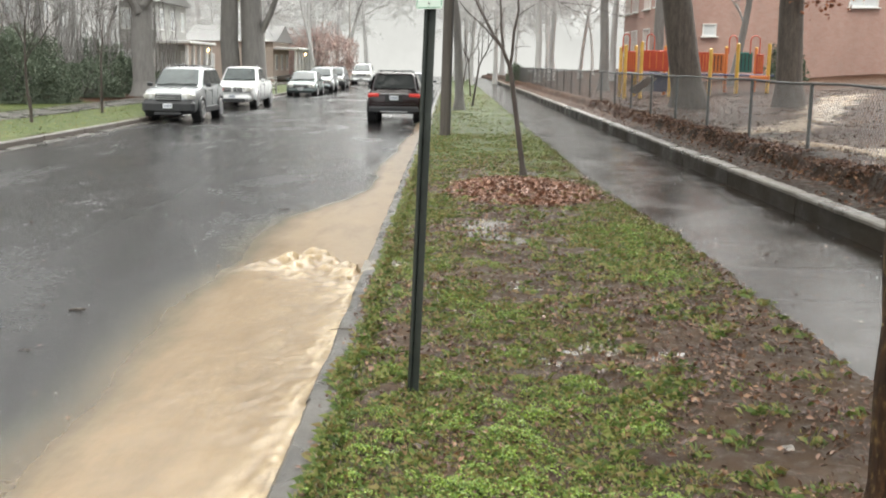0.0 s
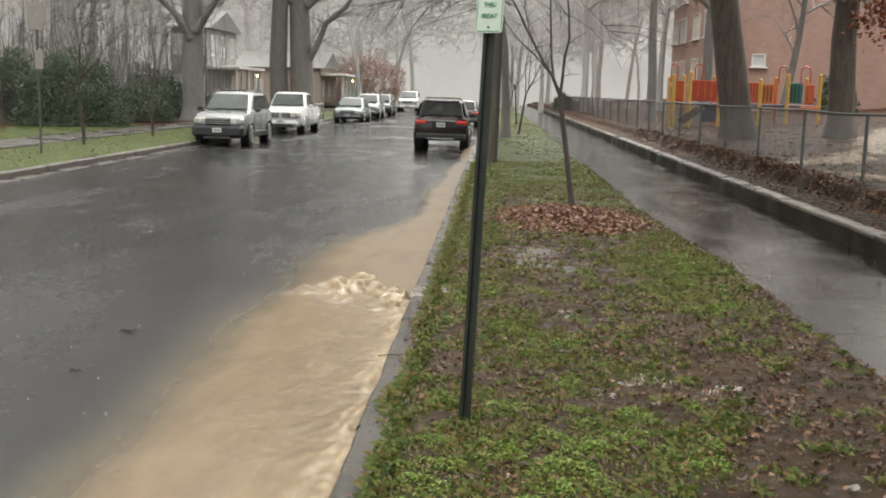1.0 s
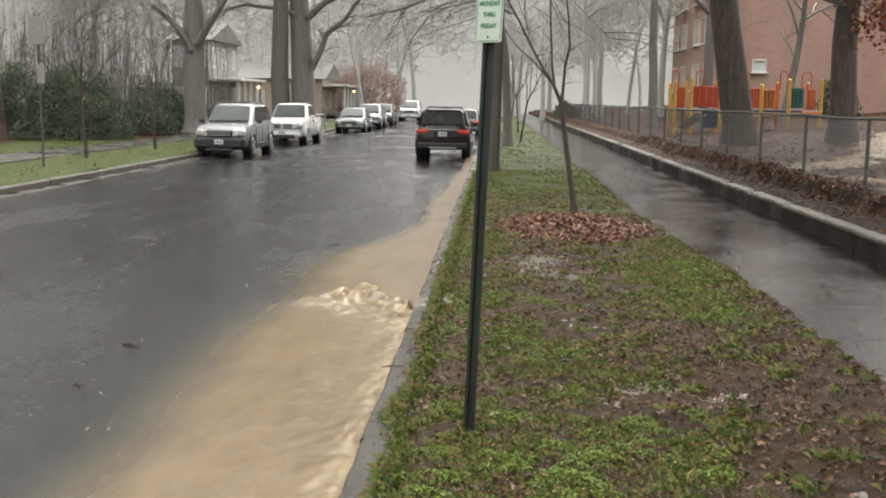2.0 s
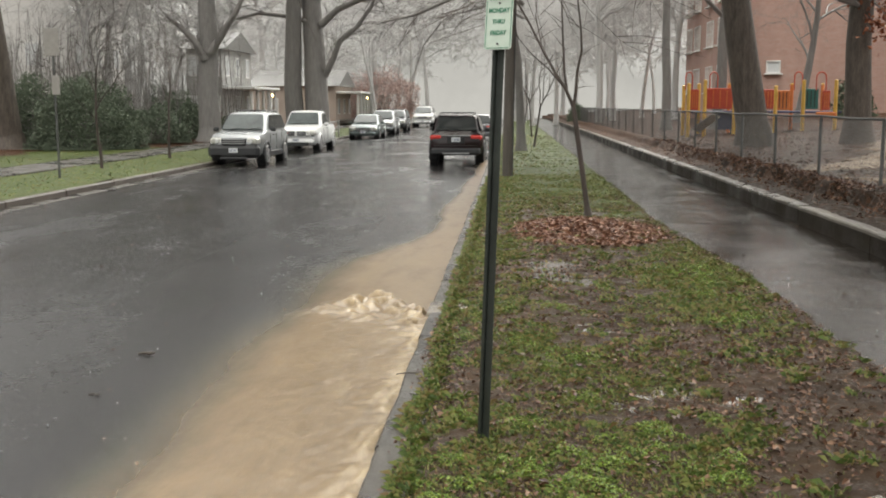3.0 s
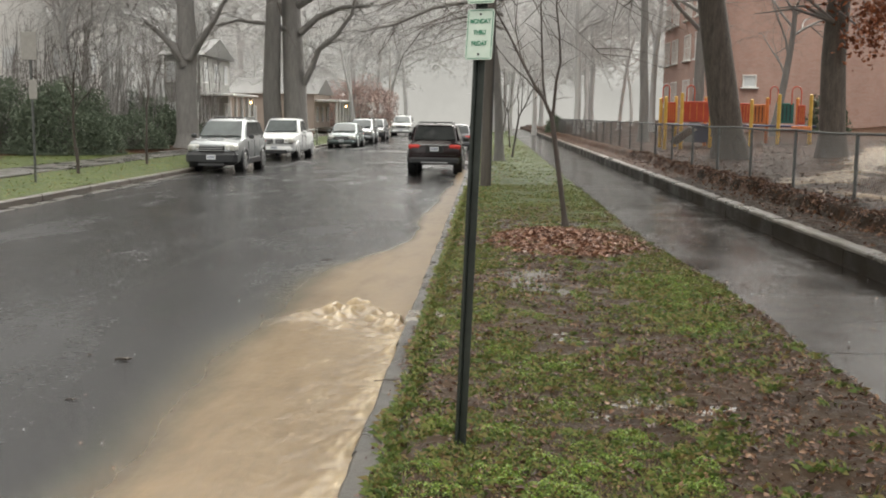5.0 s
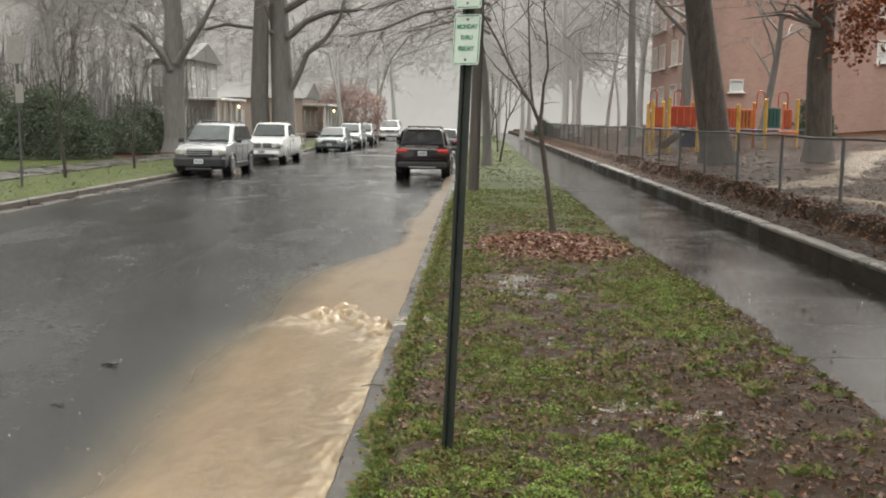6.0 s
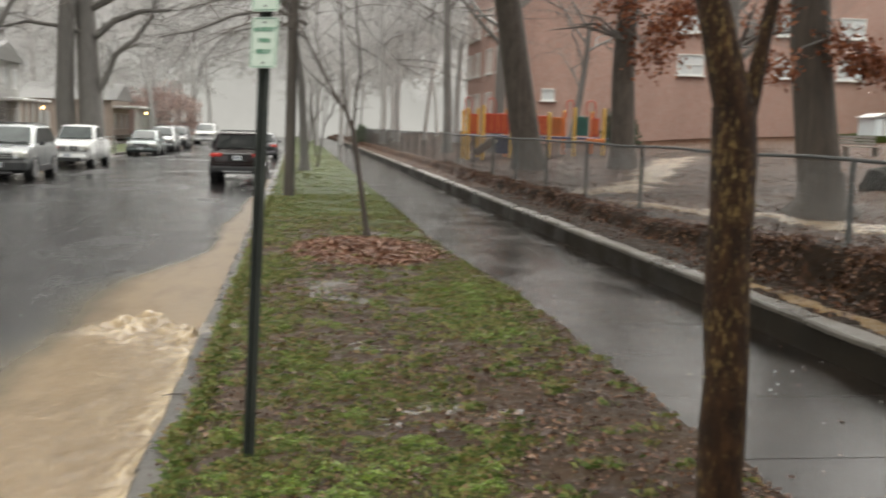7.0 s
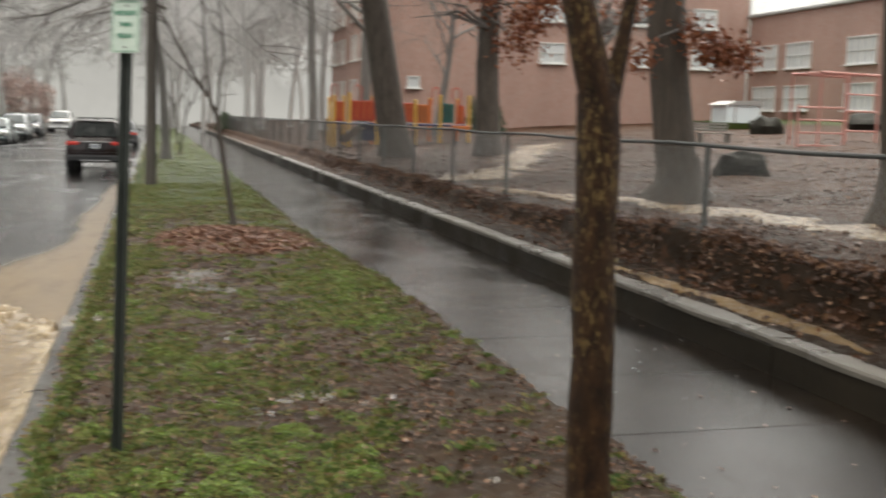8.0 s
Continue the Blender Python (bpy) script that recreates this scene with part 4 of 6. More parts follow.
shrub("evergreen_shrub", pose(-18.2, 45, 0.1), (2.3, 2.0, 2.9), 34000, 0.10, EVERGREEN, "large dark evergreen shrub behind the far pavement", 3)
shrub("evergreen_shrub", pose(-21.5, 47, 0.1), (2.2, 2.0, 2.8), 24000, 0.10, EVERGREEN, "tall dark evergreen shrub beside the thick tree", 5)
shrub("evergreen_shrub", pose(-18.0, 53, 0.1), (2.0, 1.8, 1.7), 9000, 0.11, EVERGREEN, "lower dark evergreen shrub behind the far pavement", 8)
shrub("evergreen_shrub", pose(-18.6, 60, 0.1), (2.6, 2.0, 2.1), 9000, 0.15, EVERGREEN, "loose dark undergrowth shrub between the street trees", 23)
shrub("evergreen_shrub", pose(-20.8, 64, 0.1), (2.2, 1.8, 2.9), 9000, 0.13, EVERGREEN, "tall loose evergreen undergrowth before the grey house", 27)
shrub("evergreen_shrub", pose(-24.6, 63, 0.3), (2.4, 1.8, 2.4), 9000, 0.13, EVERGREEN, "broad loose evergreen undergrowth among thin saplings", 29)
shrub("budding_tree_crown", pose(-14.0, 114, 0.6), (4.8, 3.2, 5.0), 16000, 0.17, REDLEAF, "round tree in dull red bud far along the street", 11)
shrub("yard_bush", at_yard(20.5, 66), (1.2, 1.0, 2.6), 2200, 0.2, EVERGREEN, "small green bush against the brick school", 14)
shrub("evergreen_shrub", pose(6.0, 97.5, 0.5), (0.9, 1.4, 1.5), 2500, 0.16, EVERGREEN, "dark hedge bush at the end of the fence", 17)

# thicket of thin saplings behind the far pavement
rng = random.Random(31)
th = Build()
for _ in range(480):
    x, y = rng.uniform(-34, -17.6), rng.uniform(54, 74)
    h = rng.uniform(2.5, 7.5)
    lean = Vector((rng.uniform(-0.12, 0.12), rng.uniform(-0.1, 0.1), 1))
    base = Vector((x, y, max(0.1, ground_z(x, y)) - 0.1))
    pts = [base + lean * h * i / 4 + Vector((rng.uniform(-0.08, 0.08), 0, 0)) * i for i in range(5)]
    r = rng.uniform(0.015, 0.045)
    th.tube(pts, [r, r * 0.9, r * 0.7, r * 0.5, r * 0.2], 5, cap=False)
    for _ in range(10):
        i = rng.randrange(1, 4)
        q = pts[i].lerp(pts[i + 1], rng.random())
        e = Vector((rng.uniform(-1, 1), rng.uniform(-1, 1), rng.uniform(0.2, 1.0))) * rng.uniform(0.4, 1.1)
        th.tube([q, q + e * 0.5 + Vector((0, 0, 0.05)), q + e], [r * 0.35, r * 0.25, 0.004], 3, cap=False)
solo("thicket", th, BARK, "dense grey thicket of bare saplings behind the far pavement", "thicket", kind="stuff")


# ---- cars ----
def wheel(parent, x, y, r, w, side):
    t, rm = Build(), Build()
    rings = [(-w / 2, r * 0.80), (-w / 2, r * 0.95), (-w * 0.38, r), (w * 0.38, r), (w / 2, r * 0.95), (w / 2, r * 0.80)]
    t.tube([(x, y + a, r) for a, _ in rings], [q for _, q in rings], 20)
    tyre = part("tyre", t, RUBBER, parent, smooth=False)
    o = y + side * (w / 2 + 0.003)
    for k in range(5):
        a = 2 * math.pi * k / 5
        rm.box((x + 0.36 * r * math.cos(a), o, r + 0.36 * r * math.sin(a)), (0.72 * r, 0.03, 0.10), 0.01, Matrix.Rotation(-a, 4, "Y"))
    rm.tube([(x, o - 0.012, r), (x, o + 0.02 * side, r)], [r * 0.2, r * 0.16], 12)
    n = 20
    for k in range(n):
        a, c = 2 * math.pi * k / n, 2 * math.pi * (k + 1) / n
        rm.tube([(x + 0.7 * r * math.cos(a), o, r + 0.7 * r * math.sin(a)), (x + 0.7 * r * math.cos(c), o, r + 0.7 * r * math.sin(c))], 0.03, 5, cap=False)
    part("rim", rm, RIM, tyre, "alloy rim")


def section(x, zb, zs, w, crown=0.03):
    """A body cross-section, bottom to top, mirrored: rounded sills and shoulders."""
    half = [(0.0, zb), (w * 0.86, zb), (w * 0.97, zb + 0.10), (w, zb + (zs - zb) * 0.45), (w * 0.985, zs - 0.10), (w * 0.93, zs), (w * 0.5, zs + crown), (0.0, zs + crown * 1.3)]
    return [Vector((x, y, z)) for y, z in half] + [Vector((x, -y, z)) for y, z in half[-2:0:-1]]


def loft(sections):
    b = Build()
    n = len(sections[0])
    vs = [p for s in sections for p in s]
    fs = [(i * n + j, i * n + (j + 1) % n, (i + 1) * n + (j + 1) % n, (i + 1) * n + j) for i in range(len(sections) - 1) for j in range(n)]
    fs += [tuple(range(n))[::-1], tuple(range((len(sections) - 1) * n, len(sections) * n))]
    return b.add(vs, fs)


def quad_slab(b, p, t=0.012):
    """A thin panel laid on four corners, pushed out along its normal."""
    p = [Vector(q) for q in p]
    nrm = (p[1] - p[0]).cross(p[3] - p[0]).normalized() * t
    b.add([*p, *[q + nrm for q in p]], [(0, 3, 2, 1), (4, 5, 6, 7), (0, 1, 5, 4), (1, 2, 6, 5), (2, 3, 7, 6), (3, 0, 4, 7)])


def car(at, label, category, paint, L, W, H, kind="suv", lower=None, lit=False, rails=True, group="parked cars"):
    """A car that points along +x, its wheels on z = 0."""
    ob = thing("car" if kind != "pickup" else "pickup_truck", label, category, at, group)
    w, zb = W / 2, 0.30 if kind != "sedan" else 0.20
    belt = H * (0.64 if kind != "sedan" else 0.62)
    r = 0.37 if kind != "sedan" else 0.32
    f, k = L / 2, -L / 2
    hood = belt - 0.06
    prof = [(k, zb + 0.12, belt - 0.18, w * 0.86), (k + 0.08, zb + 0.02, belt - 0.04, w * 0.95), (k + 0.5, zb, belt, w), (0, zb, belt, w),
            (f - 1.45, zb, belt - 0.01, w), (f - 1.0, zb, hood, w * 0.99), (f - 0.35, zb, hood - 0.07, w * 0.95), (f - 0.07, zb + 0.04, hood - 0.20, w * 0.87), (f, zb + 0.12, hood - 0.32, w * 0.80)]
    body = part("body", loft([section(*p) for p in prof]), paint, ob, smooth=True)
    # cabin
    back_b, back_t, front_t, front_b = {"suv": (k + 0.12, k + 0.45, 0.30, f - 1.20), "pickup": (-0.95, -0.80, 0.40, f - 1.55),
                                        "sedan": (k + 0.55, k + 1.25, 0.25, f - 1.25)}[kind]
    tw, bw = w * 0.75, w * 0.93
    c, secs, n = Build(), [], 40
    for level, s in ((belt - 0.03, 0.0), (belt + (H - belt) * 0.5, 0.5), (H - 0.085, 0.88), (H - 0.04, 0.95), (H - 0.012, 0.985), (H, 1.0)):
        inset = {0.95: 0.03, 0.985: 0.10, 1.0: 0.30}.get(s, 0.0)
        xb, xf = back_b + (back_t - back_b) * s + inset, front_b + (front_t - front_b) * s - inset
        y = bw + (tw - bw) * s - inset * 0.8
        ring = []
        for j in range(n):
            a = 2 * math.pi * (j + 0.5) / n
            ca, sa = math.cos(a), math.sin(a)
            q = (abs(ca) ** 9 + abs(sa) ** 9) ** (-1 / 9)
            ring.append(Vector(((xb + xf) / 2 + (xf - xb) / 2 * q * ca, y * q * sa, level + 0.02 * (1 - abs(q * sa) ** 2) * (s > 0.9))))
        secs.append(ring)
    c.add([p for q in secs for p in q], [(i * n + j, i * n + (j + 1) % n, (i + 1) * n + (j + 1) % n, (i + 1) * n + j) for i in range(5) for j in range(n)] + [tuple(range(5 * n, 6 * n))])
    part("cabin", c, paint, ob, smooth=True)

    def on(s, which):
        xb, xf = back_b + (back_t - back_b) * s, front_b + (front_t - front_b) * s
        return xb, xf, bw + (tw - bw) * s, belt + (H - belt) * s

    lo, hi = on(0.08, 0), on(0.86, 0)
    g = Build()
    quad_slab(g, [(lo[1] + 0.012, -lo[2] * 0.86, lo[3]), (lo[1] + 0.012, lo[2] * 0.86, lo[3]), (hi[1] + 0.012, hi[2] * 0.86, hi[3]), (hi[1] + 0.012, -hi[2] * 0.86, hi[3])], 0.03)
    ws = part("windscreen", g, WINDSCREEN, ob)
    for y0 in (0.12, -0.52):
        part("wiper", Build().tube([(lo[1] + 0.06, y0, lo[3] + 0.01), (lo[1] + 0.02, y0 + 0.5, lo[3] + 0.07)], 0.011, 5), RUBBER, ws)
    g = Build()
    lo2 = on(0.12, 0)
    quad_slab(g, [(lo2[0] - 0.012, lo2[2] * 0.84, lo2[3]), (lo2[0] - 0.012, -lo2[2] * 0.84, lo2[3]), (hi[0] - 0.012, -hi[2] * 0.84, hi[3]), (hi[0] - 0.012, hi[2] * 0.84, hi[3])], 0.03)
    part("rear_window", g, CARGLASS, ob)
    for sd in (1, -1):
        doors = 3 if kind == "suv" else 2
        for d in range(doors):
            a, e = d / doors, (d + 1) / doors

            def pt(q, t):
                xb, xf, y, z = on(t, 0)
                xb, xf = xb + 0.14, xf - 0.20
                return (xb + (xf - xb) * q, sd * (y + 0.004), z)
            g = Build()
            cor = [pt(a + 0.02, 0.10), pt(e - 0.02, 0.10), pt(e - 0.02, 0.84), pt(a + 0.02, 0.84)]
            quad_slab(g, cor if sd < 0 else cor[::-1], 0.012)
            part("side_window", g, CARGLASS, ob)
        g = Build().box((front_b - 0.35, sd * (w + 0.09), belt + 0.06), (0.14, 0.20, 0.15), 0.04)
        part("wing_mirror", g, lower or paint, ob)
        for x in (front_b - 0.28, front_b - 1.28, front_b - 2.2)[:2 if kind == "pickup" else 3]:
            part("door_seam", Build().box((x, sd * (w - 0.004), zb + (belt - zb) * 0.55), (0.014, 0.014, (belt - zb) * 0.66), 0.003), RUBBER, ob)
        g = Build().box((front_b - 0.9, sd * (w + 0.004), belt - 0.13), (0.2, 0.03, 0.035), 0.01)
        part("door_handle", g, lower or CLADDING, ob)
        for x in (f - 0.92, k + 0.88):
            wheel(ob, x, sd * (w - 0.11), r + (0.02 if kind != "sedan" else 0), 0.25, sd)
            a = Build()
            arc = [(x + (r + 0.06) * math.cos(t), sd * (w - 0.005), r + (r + 0.06) * math.sin(t)) for t in [math.pi * i / 10 for i in range(11)]]
            a.tube(arc, 0.045, 6)
            part("wheel_arch", a, lower or paint, ob)
            liner = Build()
            liner.tube([(x, sd * (w - 0.30), r + 0.01), (x, sd * (w + 0.002), r + 0.01)], r + 0.05, 20)
            part("wheel_well", liner, RUBBER, ob)
        if lower:
            part("side_sill", Build().box((0, sd * (w - 0.01), zb + 0.08), (L - 2.6, 0.06, 0.20), 0.02), lower, ob)
        if rails:
            part("roof_rail", Build().tube([(back_t + 0.25, sd * tw * 0.85, H - 0.02), (back_t + 0.4, sd * tw * 0.85, H + 0.06), (front_t - 0.4, sd * tw * 0.85, H + 0.06), (front_t - 0.2, sd * tw * 0.85, H - 0.02)], 0.022, 6), CLADDING if not lower else STEEL, ob)
        # lamps
        hl = Build().box((f - 0.15, sd * w * 0.69, hood - 0.25), (0.36, w * 0.44, 0.23), 0.06, Matrix.Rotation(-sd * 0.30, 4, "Z"))
        lens = part("headlight", hl, LENS, ob)
        part("bulb_reflector", Build().tube([(f - 0.02, sd * w * 0.66, hood - 0.25), (f + 0.035, sd * w * 0.66, hood - 0.25)], [0.085, 0.075], 14), WHITECAR, lens)
        part("headlight_bezel", Build().box((f - 0.02, sd * w * 0.66, hood - 0.375), (0.10, w * 0.42, 0.03), 0.01), CLADDING, lens)
        tl = Build().box((k + 0.10, sd * w * 0.74, belt - 0.16), (0.24, w * 0.44, 0.15), 0.05)
        part("tail_light", tl, TAILGLOW if lit else TAILRED, ob, "red tail lamp")
        part("reflector", Build().box((k + 0.035, sd * w * 0.70, zb + 0.26), (0.06, 0.26, 0.05), 0.01), TAILRED, ob)
    part("front_bumper", Build().box((f - 0.05, 0, zb + (0.20 if lower else 0.15)), (0.36, W * (0.95 if lower else 0.88), 0.46 if lower else 0.30), 0.12), lower or paint, ob)
    part("bumper_intake", Build().box((f + (0.112 if lower else 0.055), 0, zb + 0.10), (0.02, W * 0.45, 0.11), 0.008), RUBBER, ob)
    part("rear_bumper", Build().box((k + 0.07, 0, zb + 0.16), (0.26, W * 0.92, 0.26), 0.07), lower or paint, ob)
    gr = part("grille", Build().box((f + 0.0, 0, hood - 0.27), (0.12, W * 0.46, 0.22), 0.03), CLADDING, ob)
    for i in range(3):
        part("grille_bar", Build().box((f + 0.065, 0, hood - 0.34 + 0.07 * i), (0.03, W * 0.43, 0.028), 0.006), RIM, gr)
    for x, z in ((f + 0.13, zb + 0.24), (k - 0.012, belt - 0.24)):
        p = part("number_plate", Build().box((x, 0, z), (0.02, 0.31, 0.155), 0.005), PLATE, ob)
        s = 1 if x > 0 else -1
        for i in range(5):
            part("plate_bar", Build().box((x + s * 0.012, -0.10 + 0.05 * i, z), (0.006, 0.026, 0.07), 0.002), BARS, p)
    if kind == "suv" and lower:
        part("hood_bulge", Build().box((f - 0.80, 0, hood - 0.015), (0.75, W * 0.36, 0.07), 0.03, Matrix.Rotation(0.10, 4, "Y")), paint, ob)
        for sd in (1, -1):
            part("fog_lamp", Build().tube([(f + 0.06, sd * W * 0.37, zb + 0.18), (f + 0.125, sd * W * 0.37, zb + 0.18)], 0.055, 12), LENS, ob)
        part("skid_plate", Build().box((f + 0.02, 0, zb - 0.03), (0.22, W * 0.5, 0.10), 0.03), CLADDING, ob)
        # Flat dark panel in place of the shaded hollow behind the plate.
        part("dark_plate_panel", Build().box((k - 0.001, 0, belt - 0.26), (0.02, 0.62, 0.24), 0.01), RUBBER, ob)
    if kind == "pickup":
        part("grille_post", Build().box((f + 0.06, 0, hood - 0.27), (0.05, 0.10, 0.24), 0.015), paint, ob)
        part("lower_grille", Build().box((f + 0.115, 0, zb + 0.07), (0.04, W * 0.62, 0.17), 0.02), CLADDING, ob)
    if kind == "suv":
        part("chrome_strip", Build().box((k - 0.005, 0, belt - 0.10), (0.03, W * 0.55, 0.035), 0.008), RIM, ob)
        part("rear_wiper", Build().tube([(back_b - 0.03, 0.05, belt + 0.06), (back_b + 0.03, 0.42, belt + 0.16)], 0.012, 5), RUBBER, ob)
        part("tailgate_seam", Build().box((k - 0.004, 0, zb + 0.36), (0.02, W * 0.8, 0.018), 0.004), RUBBER, ob)
        part("roof_aerial", Build().box((back_t + 0.45, 0, H + 0.04), (0.16, 0.04, 0.07), 0.015), paint, ob)
        for i in range(3):
            part("roof_bar", Build().tube([(back_t + 0.5 + 0.55 * i, -tw * 0.85, H + 0.06), (back_t + 0.5 + 0.55 * i, tw * 0.85, H + 0.06)], 0.02, 6), CLADDING, ob)
        part("spoiler", Build().box((back_t + 0.02, 0, H - 0.05), (0.28, tw * 1.7, 0.05), 0.02), paint, ob)
        part("exhaust_trim", Build().box((k - 0.06, 0, zb + 0.09), (0.04, W * 0.5, 0.05), 0.015), RIM, ob)
    if kind == "pickup":
        part("bed_rim", Build().box((k + 1.05, 0, belt + 0.02), (1.7, W * 0.9, 0.05), 0.02), CLADDING, ob)
        part("fog_lamp", Build().tube([(f + 0.04, 0.5, zb + 0.14), (f + 0.07, 0.5, zb + 0.14)], 0.07, 10), LENS, ob)
        part("fog_lamp", Build().tube([(f + 0.04, -0.5, zb + 0.14), (f + 0.07, -0.5, zb + 0.14)], 0.07, 10), LENS, ob)
    return ob


def crown_z(x):
    return 0.05 * (1 - ((x + 5.5) / 4.72) ** 2) - 0.02


car(pose(-1.92, 40.1, crown_z(-1.92), 0, 0, 90), "dark maroon crossover with lit tail lamps stopped by the kerb", "car", BLACKCAR, 4.7, 1.92, 1.74, "suv", CLADDING, lit=True)
car(pose(-9.45, 38.6, crown_z(-9.2), 0, 0, -90), "silver off-road car with dark lower cladding parked facing us", "car", SILVER, 4.75, 1.88, 1.82, "suv", CLADDING)
car(pose(-9.45, 49.6, crown_z(-9.2), 0, 0, -90), "white pickup truck parked behind the silver car", "truck", WHITECAR, 5.3, 1.86, 1.80, "pickup")
car(pose(-8.95, 67.2, crown_z(-9), 0, 0, -90), "grey-green saloon car parked along the far kerb", "car", GREENCAR, 4.7, 1.82, 1.48, "sedan", rails=False)
car(pose(-8.95, 76.0, crown_z(-9), 0, 0, -90), "pale silver crossover parked along the far kerb", "car", SILVER, 4.6, 1.84, 1.68, "suv")
car(pose(-8.95, 84.5, crown_z(-9), 0, 0, -90), "dark grey car parked along the far kerb", "car", DARKCAR, 4.6, 1.84, 1.66, "suv", CLADDING)
car(pose(-8.25, 103, crown_z(-8.3), 0, 0, -90), "white sport utility car far down the street", "car", WHITECAR, 5.0, 1.95, 1.9, "suv")
car(pose(-1.9, 66, crown_z(-1.9), 0, 0, 90), "dark car with red lamps beyond the maroon car", "car", DARKCAR, 4.5, 1.82, 1.5, "sedan", lit=True, rails=False)

# ---- parking sign on a green channel post ----
sp = thing("parking_sign", "green and white parking sign on a leaning dark green channel post", "road sign", pose(-0.158, 6.1, 0.05))
top = Vector((0.098, 0.0, 2.85))
prof = [(-0.034, 0.0), (-0.034, 0.006), (-0.014, 0.006), (-0.010, 0.030), (0.010, 0.030), (0.014, 0.006), (0.034, 0.006), (0.034, 0.0), (0.018, 0.0), (0.014, 0.024), (-0.014, 0.024), (-0.018, 0.0)]
pb = Build()
n = len(prof)
turn = Matrix.Rotation(radians(-12), 4, "Z")
ends = [[turn @ Vector((x, y, 0)) + Vector((0, 0, -0.15)) for x, y in prof], [turn @ Vector((x, y, 0)) + top for x, y in prof]]
pb.add(ends[0] + ends[1], [(i, (i + 1) % n, n + (i + 1) % n, n + i) for i in range(n)] + [(11, 10, 9, 8, 7, 6, 5, 4, 3, 2, 1, 0), tuple(range(n, 2 * n))])
post = part("channel_post", pb, POSTGREEN, sp)
for i in range(26):
    z = 0.2 + i * 0.1
    c = Vector((0, 0, -0.15)).lerp(top, (z + 0.15) / 3.0)
    hole = Build().tube([c + Vector((0, 0.022, 0)), c + Vector((0, 0.0235, 0))], 0.005, 8)
    part("bolt_hole", hole, RUBBER, post)


def sign_plate(z, words, arrow):
    c = Vector((0, 0, -0.15)).lerp(top, (z + 0.15) / 3.0) + Vector((-0.004, -0.036, 0))
    tilt = Matrix.Rotation(radians(-0.5), 4, "Y") @ Matrix.Rotation(radians(-24), 4, "Z") @ Matrix.Rotation(radians(-8), 4, "X")
    m = Matrix.Translation(c) @ tilt
    w, h, rr = 0.166, 0.285, 0.014
    out = []
    for cx, cz, a0 in ((w / 2 - rr, h / 2 - rr, 0), (-w / 2 + rr, h / 2 - rr, 90), (-w / 2 + rr, -h / 2 + rr, 180), (w / 2 - rr, -h / 2 + rr, 270)):
        out += [(cx + rr * math.cos(radians(a0 + 30 * i)), cz + rr * math.sin(radians(a0 + 30 * i))) for i in range(4)]
    face = part("sign_face", Build().prism(out, 0.003, m), SIGNWHITE, sp, "white sign face with green legend")
    edge = Build()
    for sx, sz, lx, lz in ((0, h / 2 - 0.008, w - 0.03, 0.004), (0, -h / 2 + 0.008, w - 0.03, 0.004), (w / 2 - 0.008, 0, 0.004, h - 0.03), (-w / 2 + 0.008, 0, 0.004, h - 0.03)):
        edge.box(m @ Vector((sx, -0.001, sz)), (lx, 0.002, lz), 0.0005, tilt)
    part("border", edge, SIGNGREEN, face)
    for text, z0, size in words:
        cu = bpy.data.curves.new("lettering", "FONT")
        cu.body, cu.size, cu.align_x, cu.align_y, cu.extrude = text, size * 1.15, "CENTER", "CENTER", 0.0006
        cu.offset = 0.0011
        tmp = bpy.data.objects.new("lettering", cu)
        me = bpy.data.meshes.new_from_object(tmp)
        bpy.data.objects.remove(tmp)
        me.materials.clear()
        me.materials.append(SIGNGREEN)
        me.transform(m @ Matrix.Translation((0, -0.0025, z0)) @ Matrix.Rotation(radians(90), 4, "X") @ Matrix.Diagonal((0.80, 1, 1, 1)))
        part("lettering", me, SIGNGREEN, face)
    if arrow:
        a = Build()
        a.box(m @ Vector((0, -0.002, -0.108)), (0.10, 0.002, 0.008), 0.0005, tilt)
        for s in (1, -1):
            a.prism([(s * 0.05, -0.122), (s * 0.066, -0.108), (s * 0.05, -0.094)], 0.002, m @ Matrix.Translation((0, -0.003, 0)))
        part("arrow", a, SIGNGREEN, face)
    for z1 in (h / 2 - 0.03, -h / 2 + 0.03):
        part("bolt", Build().tube([m @ Vector((0, -0.006, z1)), m @ Vector((0, 0.03, z1))], 0.006, 8), CLADDING, face)


sign_plate(2.492, [("MONDAY", 0.072, 0.031), ("THRU", 0.010, 0.031), ("FRIDAY", -0.052, 0.031)], False)
sign_plate(2.802, [], False)

# sign seen from behind on the far lawn
ls = thing("street_sign", "bare metal back of a sign on a thin post", "road sign", pose(-12.02, 27.9, 0.1))
part("sign_post", Build().tube([(0, 0, -0.2), (-0.02, 0, 1.9), (-0.04, 0, 3.9)], 0.035, 8), STEEL, ls)
part("sign_back", Build().box((-0.05, -0.05, 3.62), (0.42, 0.012, 0.72), 0.004), SIGNBACK, ls)
part("small_plate", Build().box((0.03, -0.05, 2.5), (0.22, 0.01, 0.50), 0.004), SIGNBACK, ls)

